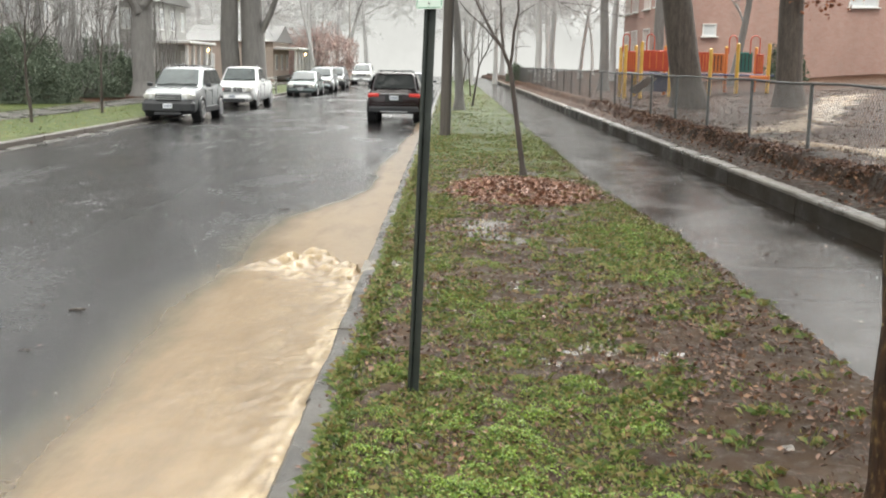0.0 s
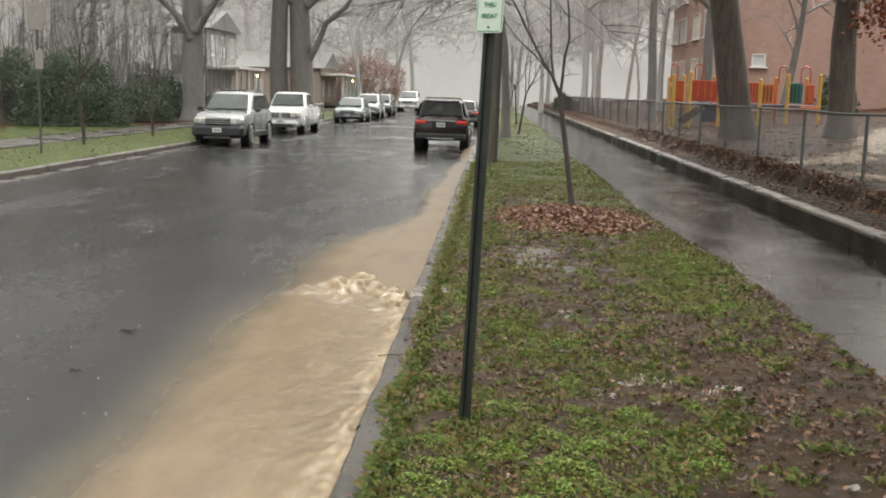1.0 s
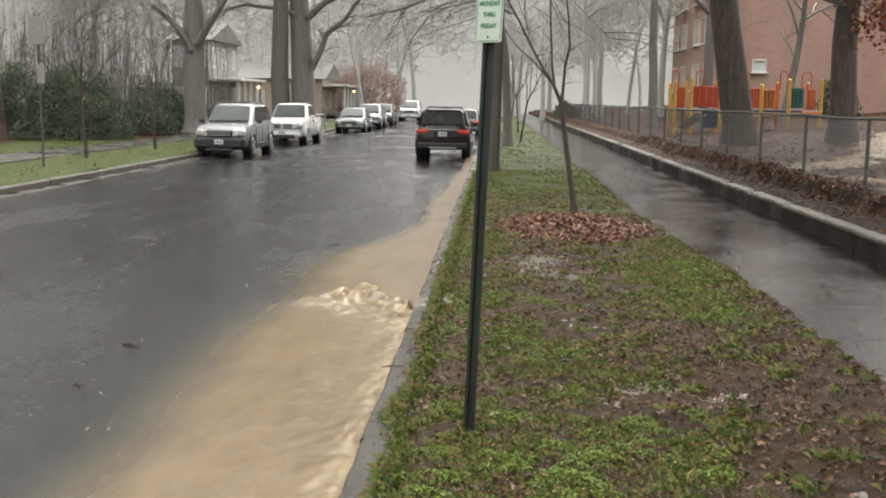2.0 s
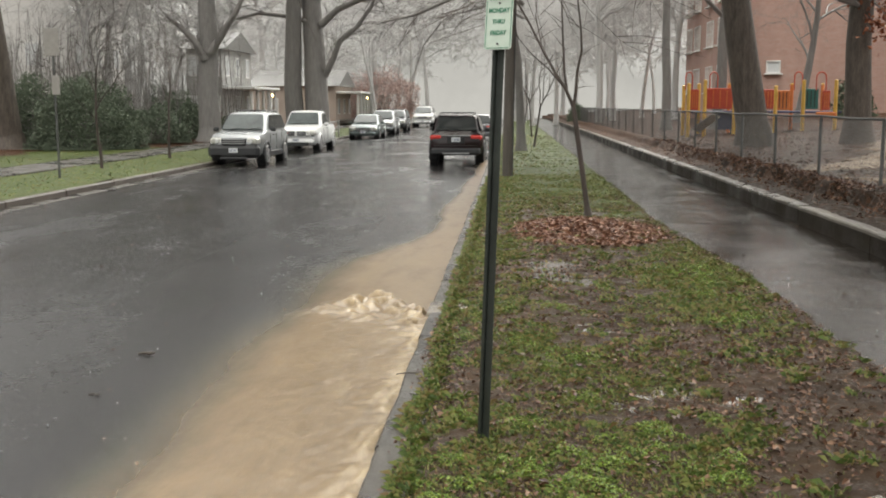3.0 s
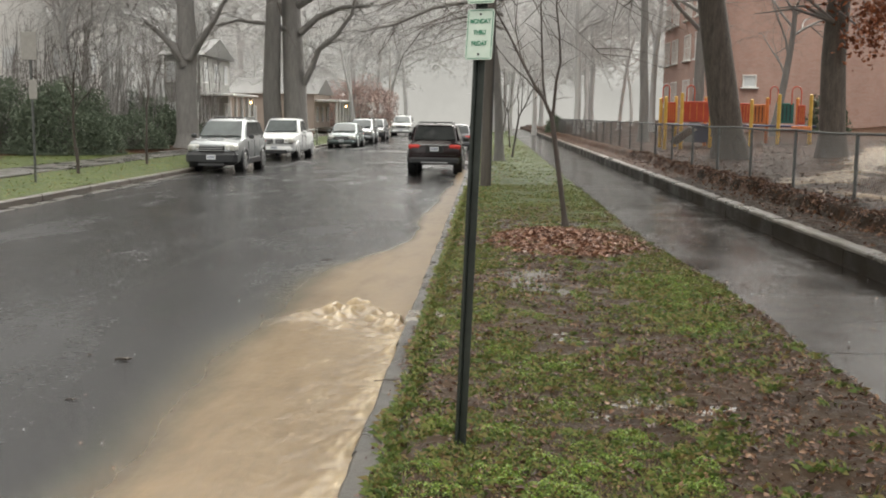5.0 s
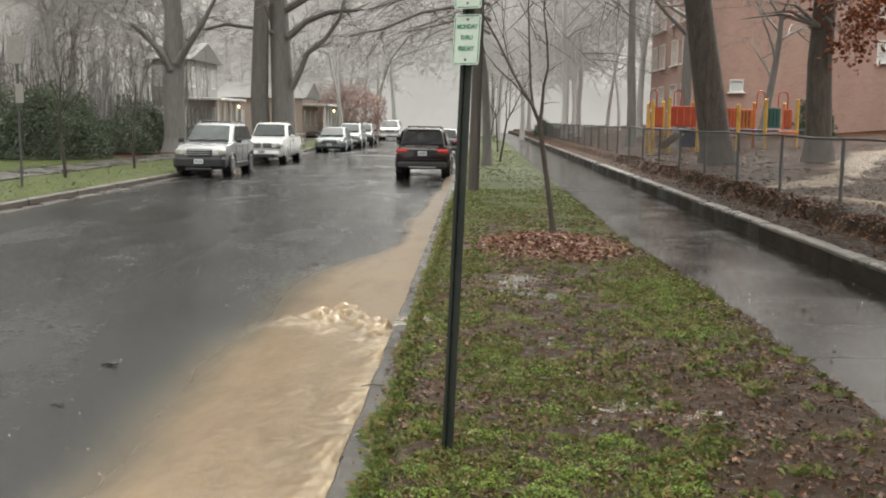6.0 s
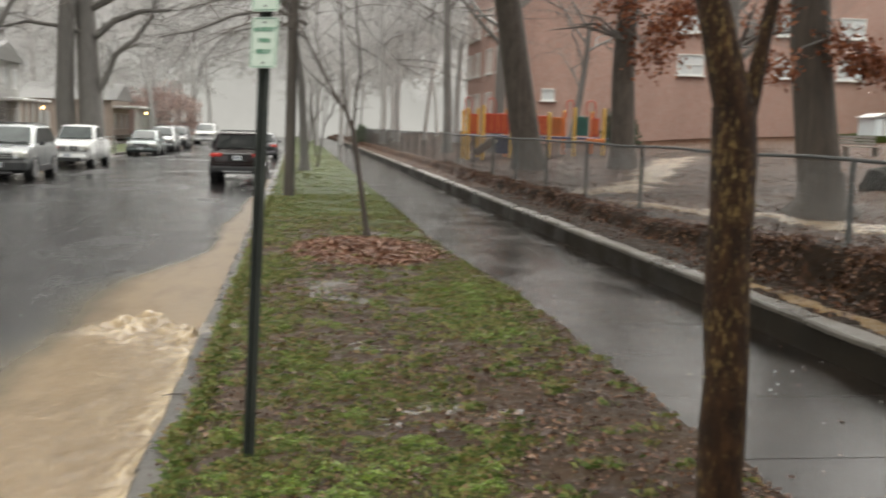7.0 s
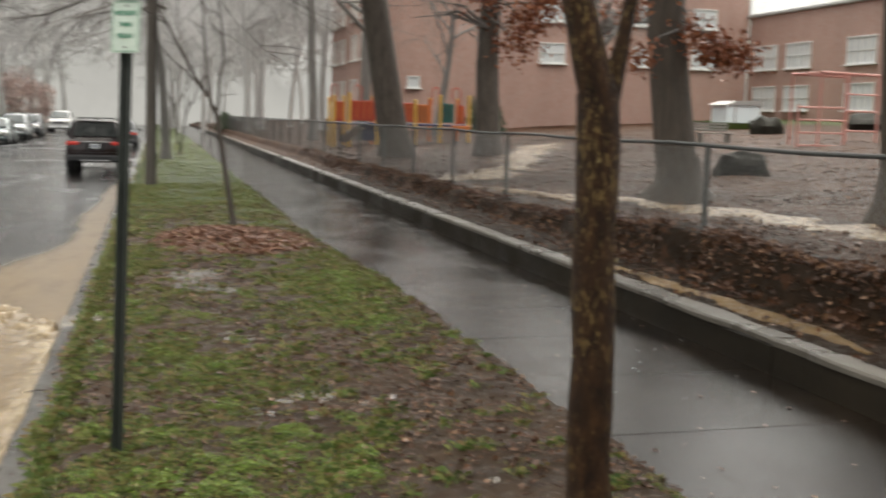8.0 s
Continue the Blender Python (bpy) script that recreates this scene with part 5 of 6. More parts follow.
# utility pole
up = thing("utility_pole", "weathered wooden utility pole standing in the grass strip", "pole", pose(-0.05, 29.4, 0.1))
part("pole_shaft", Build().tube([(-0.03, 0, -0.2), (0.0, 0, 2), (0.05, 0, 5), (0.12, 0, 10)], [0.15, 0.145, 0.135, 0.115], 14), POLEWOOD, up, smooth=True)
part("ground_wire", Build().tube([(0.10, -0.13, 0), (0.16, -0.12, 5)], 0.012, 5), CLADDING, up)
up2 = thing("lamp_pole", "tall thin street lamp pole in the mist", "pole", pose(-11.1, 120, 0.1))
part("pole_shaft", Build().tube([(0, 0, -0.2), (0, 0, 9.1)], [0.13, 0.09], 10), SLIDE, up2)
part("lamp_arm", Build().tube([(0, 0, 9.0), (-0.2, 0, 9.3), (-1.4, 0, 9.45)], 0.04, 6), SLIDE, up2)
part("lamp_head", Build().box((-1.7, 0, 9.42), (0.6, 0.25, 0.12), 0.05), SLIDE, up2)

# ---- brick school ----
sch = thing("school_building", "three-storey red brick school with white sash windows", "building")
wing = Build()
wing.box((29.35, 83.4, 6.2), (29.3, 18, 13.0), 0.02)
part("wall_main", wing, BRICK, sch)
part("wall_wing", Build().box((53.0, 62.4, 5.2), (18, 60, 10.2), 0.02), BRICK, sch)
part("roof_main", Build().box((29.35, 83.4, 12.85), (29.9, 18.6, 0.3), 0.05), ROOFING, sch)
part("roof_wing", Build().box((53.0, 62.4, 10.4), (18.5, 60.5, 0.25), 0.05), ROOFING, sch)
part("downpipe", Build().tube([(43.9, 74.25, 1.5), (43.9, 74.25, 12.6)], 0.09, 8), TRIM, sch, "white downpipe")



def window(m, w, h, cols, rows):
    """A sash window in the plane y = 0 of m, looking along -y, its sill at z = 0."""
    fr = Build()
    t = 0.09
    fr.box((0, 0, h - t / 2), (w, 0.16, t), 0.01).box((0, 0, t / 2), (w, 0.16, t), 0.01)
    fr.box((-w / 2 + t / 2, 0, h / 2), (t, 0.15, h - 2 * t), 0.01).box((w / 2 - t / 2, 0, h / 2), (t, 0.15, h - 2 * t), 0.01)
    for i in range(1, cols):
        fr.box((-w / 2 + w * i / cols, -0.01, h / 2), (0.06 if i % 2 else 0.10, 0.09, h - 2 * t), 0.005)
    for j in range(1, rows):
        fr.box((0, -0.012, h * j / rows), (w - 2 * t, 0.08, 0.05), 0.005)
    key = (round(w, 2), round(h, 2), cols, rows)
    if key not in WINDOWS:
        WINDOWS[key] = (fr.mesh("window_frame", TRIM), Build().box((0, 0.03, h / 2), (w - t, 0.03, h - t), 0.003).mesh("pane", WINGLASS),
                        Build().box((0, -0.12, -0.05), (w + 0.25, 0.26, 0.10), 0.02).mesh("sill", TRIM))
    fo, po, so = (new(n, me) for n, me in zip(("window_frame", "pane", "sill"), WINDOWS[key]))
    fo.parent = sch
    fo.matrix_basis = m
    po.parent = so.parent = fo


WINDOWS = {}
for z in (3.0, 6.3, 9.3):
    for y in (77.2, 81.6, 87.0, 90.8):
        window(pose(14.7, y, z, 0, 0, -90), 2.5, 1.9, 4, 2)
    for x in ((28.0, 35.4, 40.2) if z > 5 else ()):
        window(pose(x, 74.38, z, 0, 0, 0), 2.0, 1.5, 2, 2)
for z in (3.3, 6.3):
    for y in (71.8, 67.6, 60.5, 56.3, 50.0, 45.8):
        window(pose(43.98, y, z, 0, 0, -90), 3.0, 1.8, 4, 2)
window(pose(17.65, 74.38, 4.2, 0, 0, 0), 0.95, 0.85, 1, 1)

# ---- playground ----
pg = thing("climbing_frame", "orange and red play structure with yellow posts and dark decks", "playground")
PZ = 0.85
X = lambda px: 7.89 + (px - 1210) * 0.02526
for px, y, z in ((1219, 49, 2.15), (1248, 49, 2.3), (1301, 49, 2.25), (1374, 49, 2.05), (1423, 49, 2.3), (1480, 49, 2.3), (1210, 52, 2.1), (1237, 52, 2.2), (1291, 52, 2.2), (1402, 52, 2.2), (1456, 52, 2.2), (1346, 52, 2.2)):
    x = X(px) * y / 50
    col = YELLOW if y == 49 or px in (1210, 1237) else ORANGE
    p = part("post", Build().tube([(x, y, PZ - 0.3), (x, y, PZ + z)], 0.085, 10), col, pg)
    part("post_cap", Build().blob((x, y, PZ + z), (0.09, 0.09, 0.06), 1, 0.0, 5), YELLOW, p)
for a, e, z0, z1, col in ((1254, 1303, 1.05, 2.0, REDPLAY), (1306, 1350, 1.05, 2.0, REDPLAY), (1353, 1376, 1.05, 1.95, REDPLAY), (1225, 1240, 1.0, 1.95, REDPLAY), (1428, 1455, 1.05, 1.98, TEAL), (1379, 1404, 1.0, 1.9, ORANGE), (1462, 1476, 1.0, 1.9, REDPLAY)):
    m = (X(a) + X(e)) / 2
    pl = part("play_panel", Build().box((m, 50.5, PZ + (z0 + z1) / 2), (X(e) - X(a), 0.06, z1 - z0), 0.02), col, pg)
    for q in range(1, 4):
        part("panel_slot", Build().box((X(a) + (X(e) - X(a)) * q / 4, 50.46, PZ + (z0 + z1) / 2), (0.04, 0.02, (z1 - z0) * 0.8), 0.005), ORANGE if col is REDPLAY else CLADDING, pl)
for a, e in ((1215, 1250), (1255, 1305), (1360, 1412), (1418, 1482)):
    part("deck", Build().box(((X(a) + X(e)) / 2, 50.5, PZ + 0.92), (X(e) - X(a), 2.6, 0.10), 0.02), PURPLE, pg)
part("under_panel", Build().box((X(1287), 49.6, PZ + 0.5), (0.9, 0.05, 0.75), 0.02), PURPLE, pg)
for a, e in ((1213, 1225), (1256, 1270), (1406, 1420), (1445, 1462)):
    part("hand_rail", Build().tube([(X(a), 50, PZ + 1.9)] + [(X((a + e) / 2) - (X(e) - X(a)) / 2 * math.cos(math.pi * q / 8), 50, PZ + 2.5 + 0.22 * math.sin(math.pi * q / 8)) for q in range(9)] + [(X(e), 50, PZ + 1.9)], 0.03, 6), REDPLAY, pg)
sl = Build()
sl.box((X(1237), 48.0, PZ + 0.45), (0.5, 0.06, 1.4), 0.02, Matrix.Rotation(radians(55), 4, "X") @ Matrix.Rotation(radians(30), 4, "Y"))
part("slide", sl, SLIDE, pg)
part("slide_hood", Build().box((X(1452), 48.9, PZ + 0.82), (0.9, 0.08, 0.22), 0.03), ORANGE, pg)

# red climbing bars
cl = thing("monkey_bars", "faded red pipe climbing bars in the school yard", "playground")
c0 = Vector((22.0, 33.5, 0))
cz = yard_z(22.5, 34) - 0.1


def bar(a, b, r=0.035):
    part("pipe", Build().tube([Vector(a) + c0, Vector(b) + c0], r, 7), CLIMBRED, cl)


for x, y, h in ((0.0, 0, 1.6), (0.85, 0.0, 2.75), (1.9, 0, 2.7), (3.4, 0.2, 2.7), (0.85, 1.8, 2.75), (3.4, 2.0, 2.7)):
    bar((x, y, cz), (x, y, cz + h), 0.045)
for z in (0.15, 0.6, 1.05, 1.5):
    bar((0, 0, cz + z), (1.9, 0, cz + z))
bar((0.85, 0, cz + 2.75), (3.4, 0.2, cz + 2.7), 0.05)
bar((0.85, 1.8, cz + 2.75), (3.4, 2.0, cz + 2.7), 0.05)
for i in range(7):
    x = 0.85 + 2.55 * i / 6
    bar((x, 0.05, cz + 2.74), (x, 1.9, cz + 2.74), 0.025)
for z in (0.1, 0.7, 1.4, 2.0):
    bar((1.9, 0, cz + z), (3.4, 0.2, cz + z))

# shed, bench, boulders
sd = thing("garden_shed", "small pale blue shed with a green base in the yard", "shed")
sx, sy = 31.7, 54.5
sz = yard_z(sx, sy) + 0.12
part("shed_wall", Build().box((sx, sy, sz + 0.66), (2.1, 1.8, 1.06), 0.03), SHEDBLUE, sd)
part("shed_base", Build().box((sx, sy, sz + 0.0), (2.3, 2.0, 0.42), 0.03), LAWN, sd)
part("shed_roof", Build().prism([(-1.2, 0), (-0.5, 0.24), (1.0, 0.24), (1.25, 0)], 2.0, pose(sx, sy - 1.0, sz + 1.18)), ROOFING, sd)
part("shed_post", Build().box((sx - 0.55, sy - 0.92, sz + 0.66), (0.08, 0.06, 1.04), 0.01), ROOFING, sd)
bn = thing("bench", "weathered slatted bench in the muddy yard", "bench")
bx, by = 21.6, 38.5
bz = yard_z(bx, by)
for i in range(3):
    part("seat_slat", Build().box((bx, by + 0.12 * i, bz + 0.42), (1.5, 0.10, 0.04), 0.01), WEATHERED, bn)
    part("back_slat", Build().box((bx, by + 0.42, bz + 0.55 + 0.12 * i), (1.5, 0.03, 0.09), 0.01), WEATHERED, bn)
for s in (-0.6, 0.6):
    part("bench_leg", Build().box((bx + s, by + 0.15, bz + 0.2), (0.07, 0.4, 0.44), 0.01), WEATHERED, bn)
for x, y, s in ((13.15, 22.1, (0.62, 0.44, 0.50)), (28.5, 46, (0.9, 0.8, 0.7)), (33.5, 45, (1.4, 1.0, 0.7))):
    solo("boulder", Build().blob((0, 0, s[2] * 0.2), s, x, 0.34, 12), STONE, "dark wet boulder lying in the leaf litter", "rock", "yard boulders", smooth=True, at=at_yard(x, y, x * 40))

# ---- houses behind the far side trees ----
def house(x, y, w, d, h, wall, label, porch=True, lamp=None):
    ob = thing("house", label, "house")
    z = ground_z(x, y)
    part("house_wall", Build().box((x, y, z + h / 2 - 0.2), (w, d, h), 0.03), wall, ob)
    part("house_roof", Build().prism([(-d / 2 - 0.4, 0), (0, d * 0.16), (d / 2 + 0.4, 0)], w + 0.8, pose(x + w / 2 + 0.4, y, z + h - 0.2, 0, 0, 90)), HOUSEROOF, ob)
    fx = x + w / 2
    for zz in ((1.0, 3.9) if h > 5 else (1.0,)):
        for i in range(3):
            yy = y - d / 2 + d * (i + 0.5) / 3
            wf = part("house_window", Build().box((fx + 0.02, yy, z + zz + 0.7), (0.10, 1.1, 1.5), 0.02), TRIM, ob)
            part("house_pane", Build().box((fx + 0.07, yy, z + zz + 0.7), (0.03, 0.9, 1.3), 0.005), WINGLASS, wf)
        for i in range(2):
            xx = x - w / 2 + w * (i + 0.5) / 2
            wf = part("house_window", Build().box((xx, y - d / 2 - 0.02, z + zz + 0.7), (1.1, 0.10, 1.5), 0.02), TRIM, ob)
            part("house_pane", Build().box((xx, y - d / 2 - 0.07, z + zz + 0.7), (0.9, 0.03, 1.3), 0.005), WINGLASS, wf)
    if porch:
        part("porch_floor", Build().box((fx + 1.1, y, z + 0.25), (2.2, d * 0.9, 0.3), 0.03), OLD_KERB, ob)
        part("porch_roof", Build().box((fx + 1.15, y, z + 3.0), (2.5, d * 0.95, 0.22), 0.04), TRIM, ob)
        for i in range(5):
            part("porch_column", Build().tube([(fx + 2.0, y - d * 0.42 + d * 0.84 * i / 4, z + 0.4), (fx + 2.0, y - d * 0.42 + d * 0.84 * i / 4, z + 2.9)], [0.15, 0.12], 10), TRIM, ob)
    if lamp:
        part("porch_lamp", Build().blob(lamp, (0.085, 0.085, 0.11), 1, 0.0, 6), PORCHGLOW, ob, "glowing warm porch lamp")


house(-22.3, 82, 2.6, 9, 6.0, GREYSIDING, "grey gabled house with a columned porch in the mist", True, (-17.4, 78.0, 2.76))
house(-32.5, 72, 9, 10, 10.5, SIDING, "tall pale sided house behind the bare trees", False, (-26.0, 60.3, 3.2))
house(-20.5, 106, 8, 10, 3.8, TANHOUSE, "tan house behind the street trees", True, (-13.4, 100.4, 2.7))
house(-21, 128, 8, 10, 4.0, GREYSIDING, "grey house far along the street", True)
rl = thing("rail_fence", "pale wooden rail fence beside the far pavement", "fence", pose(-11.0, 63.5, 0.1))
for i in range(4):
    part("fence_post", Build().box((-1.2 + 0.55 * i, i * 0.7, 0.5), (0.10, 0.10, 1.1), 0.01), SLIDE, rl)
for z in (0.35, 0.65, 0.95):
    part("rail", Build().tube([(-1.2, 0, z), (0.45, 2.1, z)], 0.045, 6), SLIDE, rl)

# glowing backdrop behind everything: mist and faint woods painted as emission
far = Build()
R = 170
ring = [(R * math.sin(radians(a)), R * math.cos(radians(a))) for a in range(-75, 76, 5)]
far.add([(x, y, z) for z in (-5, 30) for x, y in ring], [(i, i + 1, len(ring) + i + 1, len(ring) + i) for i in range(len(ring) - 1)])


def mist():
    m, nt, b = shader("misty_woods_glow")
    v = coords(nt, (1, 1, 0.8), True)
    sep = nt.nodes.new("ShaderNodeSeparateXYZ")
    nt.links.new(nt.nodes.new("ShaderNodeNewGeometry").outputs["Position"], sep.inputs[0])
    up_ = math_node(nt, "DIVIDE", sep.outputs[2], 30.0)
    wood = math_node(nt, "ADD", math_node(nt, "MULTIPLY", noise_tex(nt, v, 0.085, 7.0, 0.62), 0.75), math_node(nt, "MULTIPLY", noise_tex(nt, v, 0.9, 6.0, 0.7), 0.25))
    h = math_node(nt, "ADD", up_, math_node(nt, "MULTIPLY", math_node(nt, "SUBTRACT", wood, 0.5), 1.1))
    # Haze gradient in the colour: grey low down, pale towards the sky.
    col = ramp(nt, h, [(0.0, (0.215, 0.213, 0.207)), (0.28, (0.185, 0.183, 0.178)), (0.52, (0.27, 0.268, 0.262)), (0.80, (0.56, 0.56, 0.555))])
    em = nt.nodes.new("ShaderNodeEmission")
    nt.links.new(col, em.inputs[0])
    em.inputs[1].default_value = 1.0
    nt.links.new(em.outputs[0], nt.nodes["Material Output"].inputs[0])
    return m


solo("backdrop", far, mist(), "glowing backdrop painted as pale misty woods", "backdrop", kind="structure")

# ---- chain-link fence ----
fe = thing("chain_link_fence", "sagging galvanised chain-link fence on the leafy bank", "fence")
FB, FT = 0.58, 1.86
Y0, Y1 = 0.1, 96.0
pm = Build().tube([(0, 0, -0.5), (0, 0, 1.30)], 0.034, 8).mesh("fence_post", STEEL)
y = Y0
while y < Y1:
    p = new("fence_post", pm)
    p.parent, p.location = fe, (FENCE_X, y, FB)
    y += 3.65
rail_pts = [(FENCE_X, Y0 + (Y1 - Y0) * i / 105, FT + 0.012 * math.sin(i * 1.1) + 0.008 * nz(i, 0, 0.9)) for i in range(106)]
part("top_rail", Build().tube(rail_pts, 0.024, 8), RAIL, fe)
wires, far_wires = Build(), Build()
H_ = FT - FB - 0.02
rng = random.Random(2)


def wire(net, a, b, r):
    d = (b - a).normalized()
    u = Vector((1, 0, 0)) * r
    w = d.cross(Vector((1, 0, 0))) * r
    pts = [a + u, a - u * 0.5 + w * 0.87, a - u * 0.5 - w * 0.87, b + u, b - u * 0.5 + w * 0.87, b - u * 0.5 - w * 0.87]
    net.add(pts, [(0, 1, 4, 3), (1, 2, 5, 4), (2, 0, 3, 5)])


y = Y0 - H_
while y < Y1:
    pitch = 0.105 if y < 24 else 0.13
    for s in (1, -1):
        a, b = Vector((FENCE_X + 0.006 * s, y, FB)), Vector((FENCE_X + 0.006 * s, y + H_ * 0.9, FT - 0.03))
        if s < 0:
            a.z, b.z = b.z, a.z
        wire(wires if y < 24 else far_wires, a, b, 0.0036 if y < 24 else 0.003)
    y += pitch
# One wire, two tones: the nearer stretch has its brightness put into the colour.
tagged(part("wire_mesh", wires, WIRE, fe, "galvanised wire coloured brighter on the nearer stretch"), kind="stuff")
tagged(part("wire_mesh", far_wires, STEEL, fe), kind="stuff")

# ---- sandy runoff in the yard ----
def runoff(name, pts, widths, label, lift=0.045, mat=SAND):
    b = Build()
    vs, k = [], 0
    path = []
    for (p, q), (wa, wb) in zip(zip(pts, pts[1:]), zip(widths, widths[1:])):
        for i in range(40):
            t = i / 40
            path.append((Vector(p).lerp(Vector(q), t), wa + (wb - wa) * t))
    cols = 7
    for i, (p, w) in enumerate(path):
        d = (path[min(i + 1, len(path) - 1)][0] - path[max(i - 1, 0)][0]).normalized()
        s = Vector((-d.y, d.x))
        for j in range(cols):
            e = (j / (cols - 1) - 0.5) * w * (1 + 1.3 * nz(p.x, p.y, 1.1, j // 4) + 0.7 * nz(p.x, p.y, 3.6, 3 + j // 4))
            c = p + s * e
            edge = abs(j / (cols - 1) - 0.5) * 2
            vs.append((c.x, c.y, yard_z(c.x, c.y) + lift - 1.6 * lift * edge ** 3))
    fs = [(i * cols + j, i * cols + j + 1, (i + 1) * cols + j + 1, (i + 1) * cols + j) for i in range(len(path) - 1) for j in range(cols - 1)]
    b.add(vs, fs)
    solo(name, b, mat, label, "sand", kind="structure", smooth=True)


runoff("sand_path", [(6.1, 22.8), (7.8, 25.2), (10.3, 30.0), (13.5, 38.0), (16.5, 43.5)], [0.5, 1.4, 1.0, 1.5, 1.2], "sandy tan runoff path across the yard")
runoff("sand_runoff", [(6.6, 21.5), (7.9, 18.6), (8.9, 16.2), (9.0, 13.6), (8.4, 11.0), (7.8, 8.0), (8.0, 5.0)], [0.3, 0.7, 1.0, 1.2, 0.9, 0.6, 0.3], "sandy tan runoff beside the yard oaks")
runoff("wall_silt", [(5.25, 12.2), (5.28, 10.4), (5.35, 9.0), (5.3, 7.6), (5.2, 6.6)], [0.05, 0.22, 0.40, 0.24, 0.05], "wet tan silt lying behind the low wall", 0.020, SILT)

solo("lawn_yard", sheet(steps((37.5, 43.9, 0.8)), steps((38, 74, 1.0)), lambda x, y: yard_z(x, y) + 0.05), LAWN, "thin green lawn along the foot of the brick school", "lawn", kind="structure", smooth=True)

# ---- grass, weeds and leaves ----
rng = random.Random(21)


def green_here(x, y):
    g = nz(x, y, 0.75, 20) * 0.8 + nz(x, y, 2.2, 24) * 0.7 + nz(x, y, 6.0, 27) * 0.75
    g += 0.40 * smooth01(0.7, -0.5, x) + 0.55 * smooth01(15, 24, y)
    g += 0.15 * smooth01(6.6, 5.2, y) + 0.75 * math.exp(-((x - 2.25) / 0.5) ** 2 - ((y - 13.0) / 2.2) ** 2)
    g += 0.02
    g -= 0.50 * smooth01(0.9, 2.1, x) * smooth01(11.0, 8.0, y) + 1.0 * math.exp(-((x - 0.6) / 0.5) ** 2 - ((y - 13.2) / 0.7) ** 2)
    g -= 1.2 * math.exp(-((x - 1.2) / 0.9) ** 4 - ((y - 16.6) / 1.7) ** 4)
    return g


gb, cb = Build(), Build()


def blade(b, x, y, z, h, w, rng):
    a, t = rng.uniform(0, 6.28), rng.uniform(0.4, 1.5)
    dx, dy = math.cos(a) * w, math.sin(a) * w
    lx, ly = math.cos(a + 1.4) * h * t, math.sin(a + 1.4) * h * t
    k = len(b.v)
    b.v += [(x - dx, y - dy, z), (x + dx, y + dy, z), (x + lx * 0.4 + dx * 0.7, y + ly * 0.4 + dy * 0.7, z + h * 0.65), (x + lx, y + ly, z + h * max(0.2, 1 - 0.4 * t))]
    b.f += [(k, k + 1, k + 2), (k, k + 2, k + 3)]


for y0, y1, count, h, w in ((-5, 3.2, 50000, 0.04, 0.005), (3.2, 9, 90000, 0.036, 0.0036), (9, 16, 70000, 0.042, 0.005), (16, 30, 36000, 0.045, 0.008), (30, 70, 16000, 0.05, 0.015)):
    for _ in range(count):
        x, y = rng.uniform(VERGE_X - 0.07, WALK_X + 0.07), rng.uniform(y0, y1)
        g = green_here(x, y)
        if g + rng.gauss(0, 0.12) > 0.12:
            blade(gb, x, y, max(verge_z(x, y), 0.132 if x < VERGE_X + 0.02 else 0) - 0.006, h * rng.uniform(0.35, 1.25) * (0.7 + 0.6 * min(1, max(0, g))), w * rng.uniform(0.6, 1.3), rng)
for _ in range(900):
    x, y = rng.uniform(VERGE_X + 0.05, WALK_X), 3.4 + 17 * rng.random() ** 1.4
    if rng.random() > 0.55 + 0.6 * nz(x, y, 1.1, 61):
        continue
    s, n = rng.uniform(0.02, 0.06), rng.randrange(14, 40)
    for _ in range(n):
        bx_, by_ = x + rng.gauss(0, s), y + rng.gauss(0, s)
        blade(gb, bx_, by_, verge_z(bx_, by_) - 0.006, rng.uniform(0.025, 0.07), 0.0038 + 0.0002 * y, rng)
for _ in range(420):
    y = 3.3 + 26 * rng.random() ** 1.5
    reach = VERGE_X - 0.06 + 0.10 * nz(0, y, 1.3, 71)
    for _ in range(rng.randrange(12, 34)):
        bx_, by_ = reach + abs(rng.gauss(0, 0.06)), y + rng.gauss(0, 0.06)
        blade(gb, bx_, by_, 0.126, rng.uniform(0.02, 0.065), 0.0038 + 0.0002 * y, rng)
tagged(solo("grass", gb, GRASS, "sparse wet green grass growing through mud", "grass", kind="stuff"))
for _ in range(2200):
    x, y = rng.uniform(VERGE_X - 0.03, WALK_X - 0.1), 3.2 + 10 * rng.random() ** 1.3
    if green_here(x, y) + 0.95 * nz(x, y, 1.5, 41) < 0.46 + 0.05 * (y - 4) + rng.gauss(0, 0.15):
        continue
    r, tall = rng.uniform(0.03, 0.11), rng.uniform(0.02, 0.07)
    for _ in range(int(1100 * r)):
        a, q = rng.uniform(0, 6.28), math.sqrt(rng.random())
        cx, cy = x + r * q * math.cos(a), y + r * q * math.sin(a)
        one_leaf(cb, Vector((cx, cy, verge_z(cx, cy) + tall * (1 - 0.8 * q * q) * rng.uniform(0.7, 1.1))), rng.uniform(0.007, 0.021), rng, rng.random() < 0.75)
solo("clover", cb, CLOVER, "bright green clover and weeds in the wet grass", "weeds", kind="stuff")

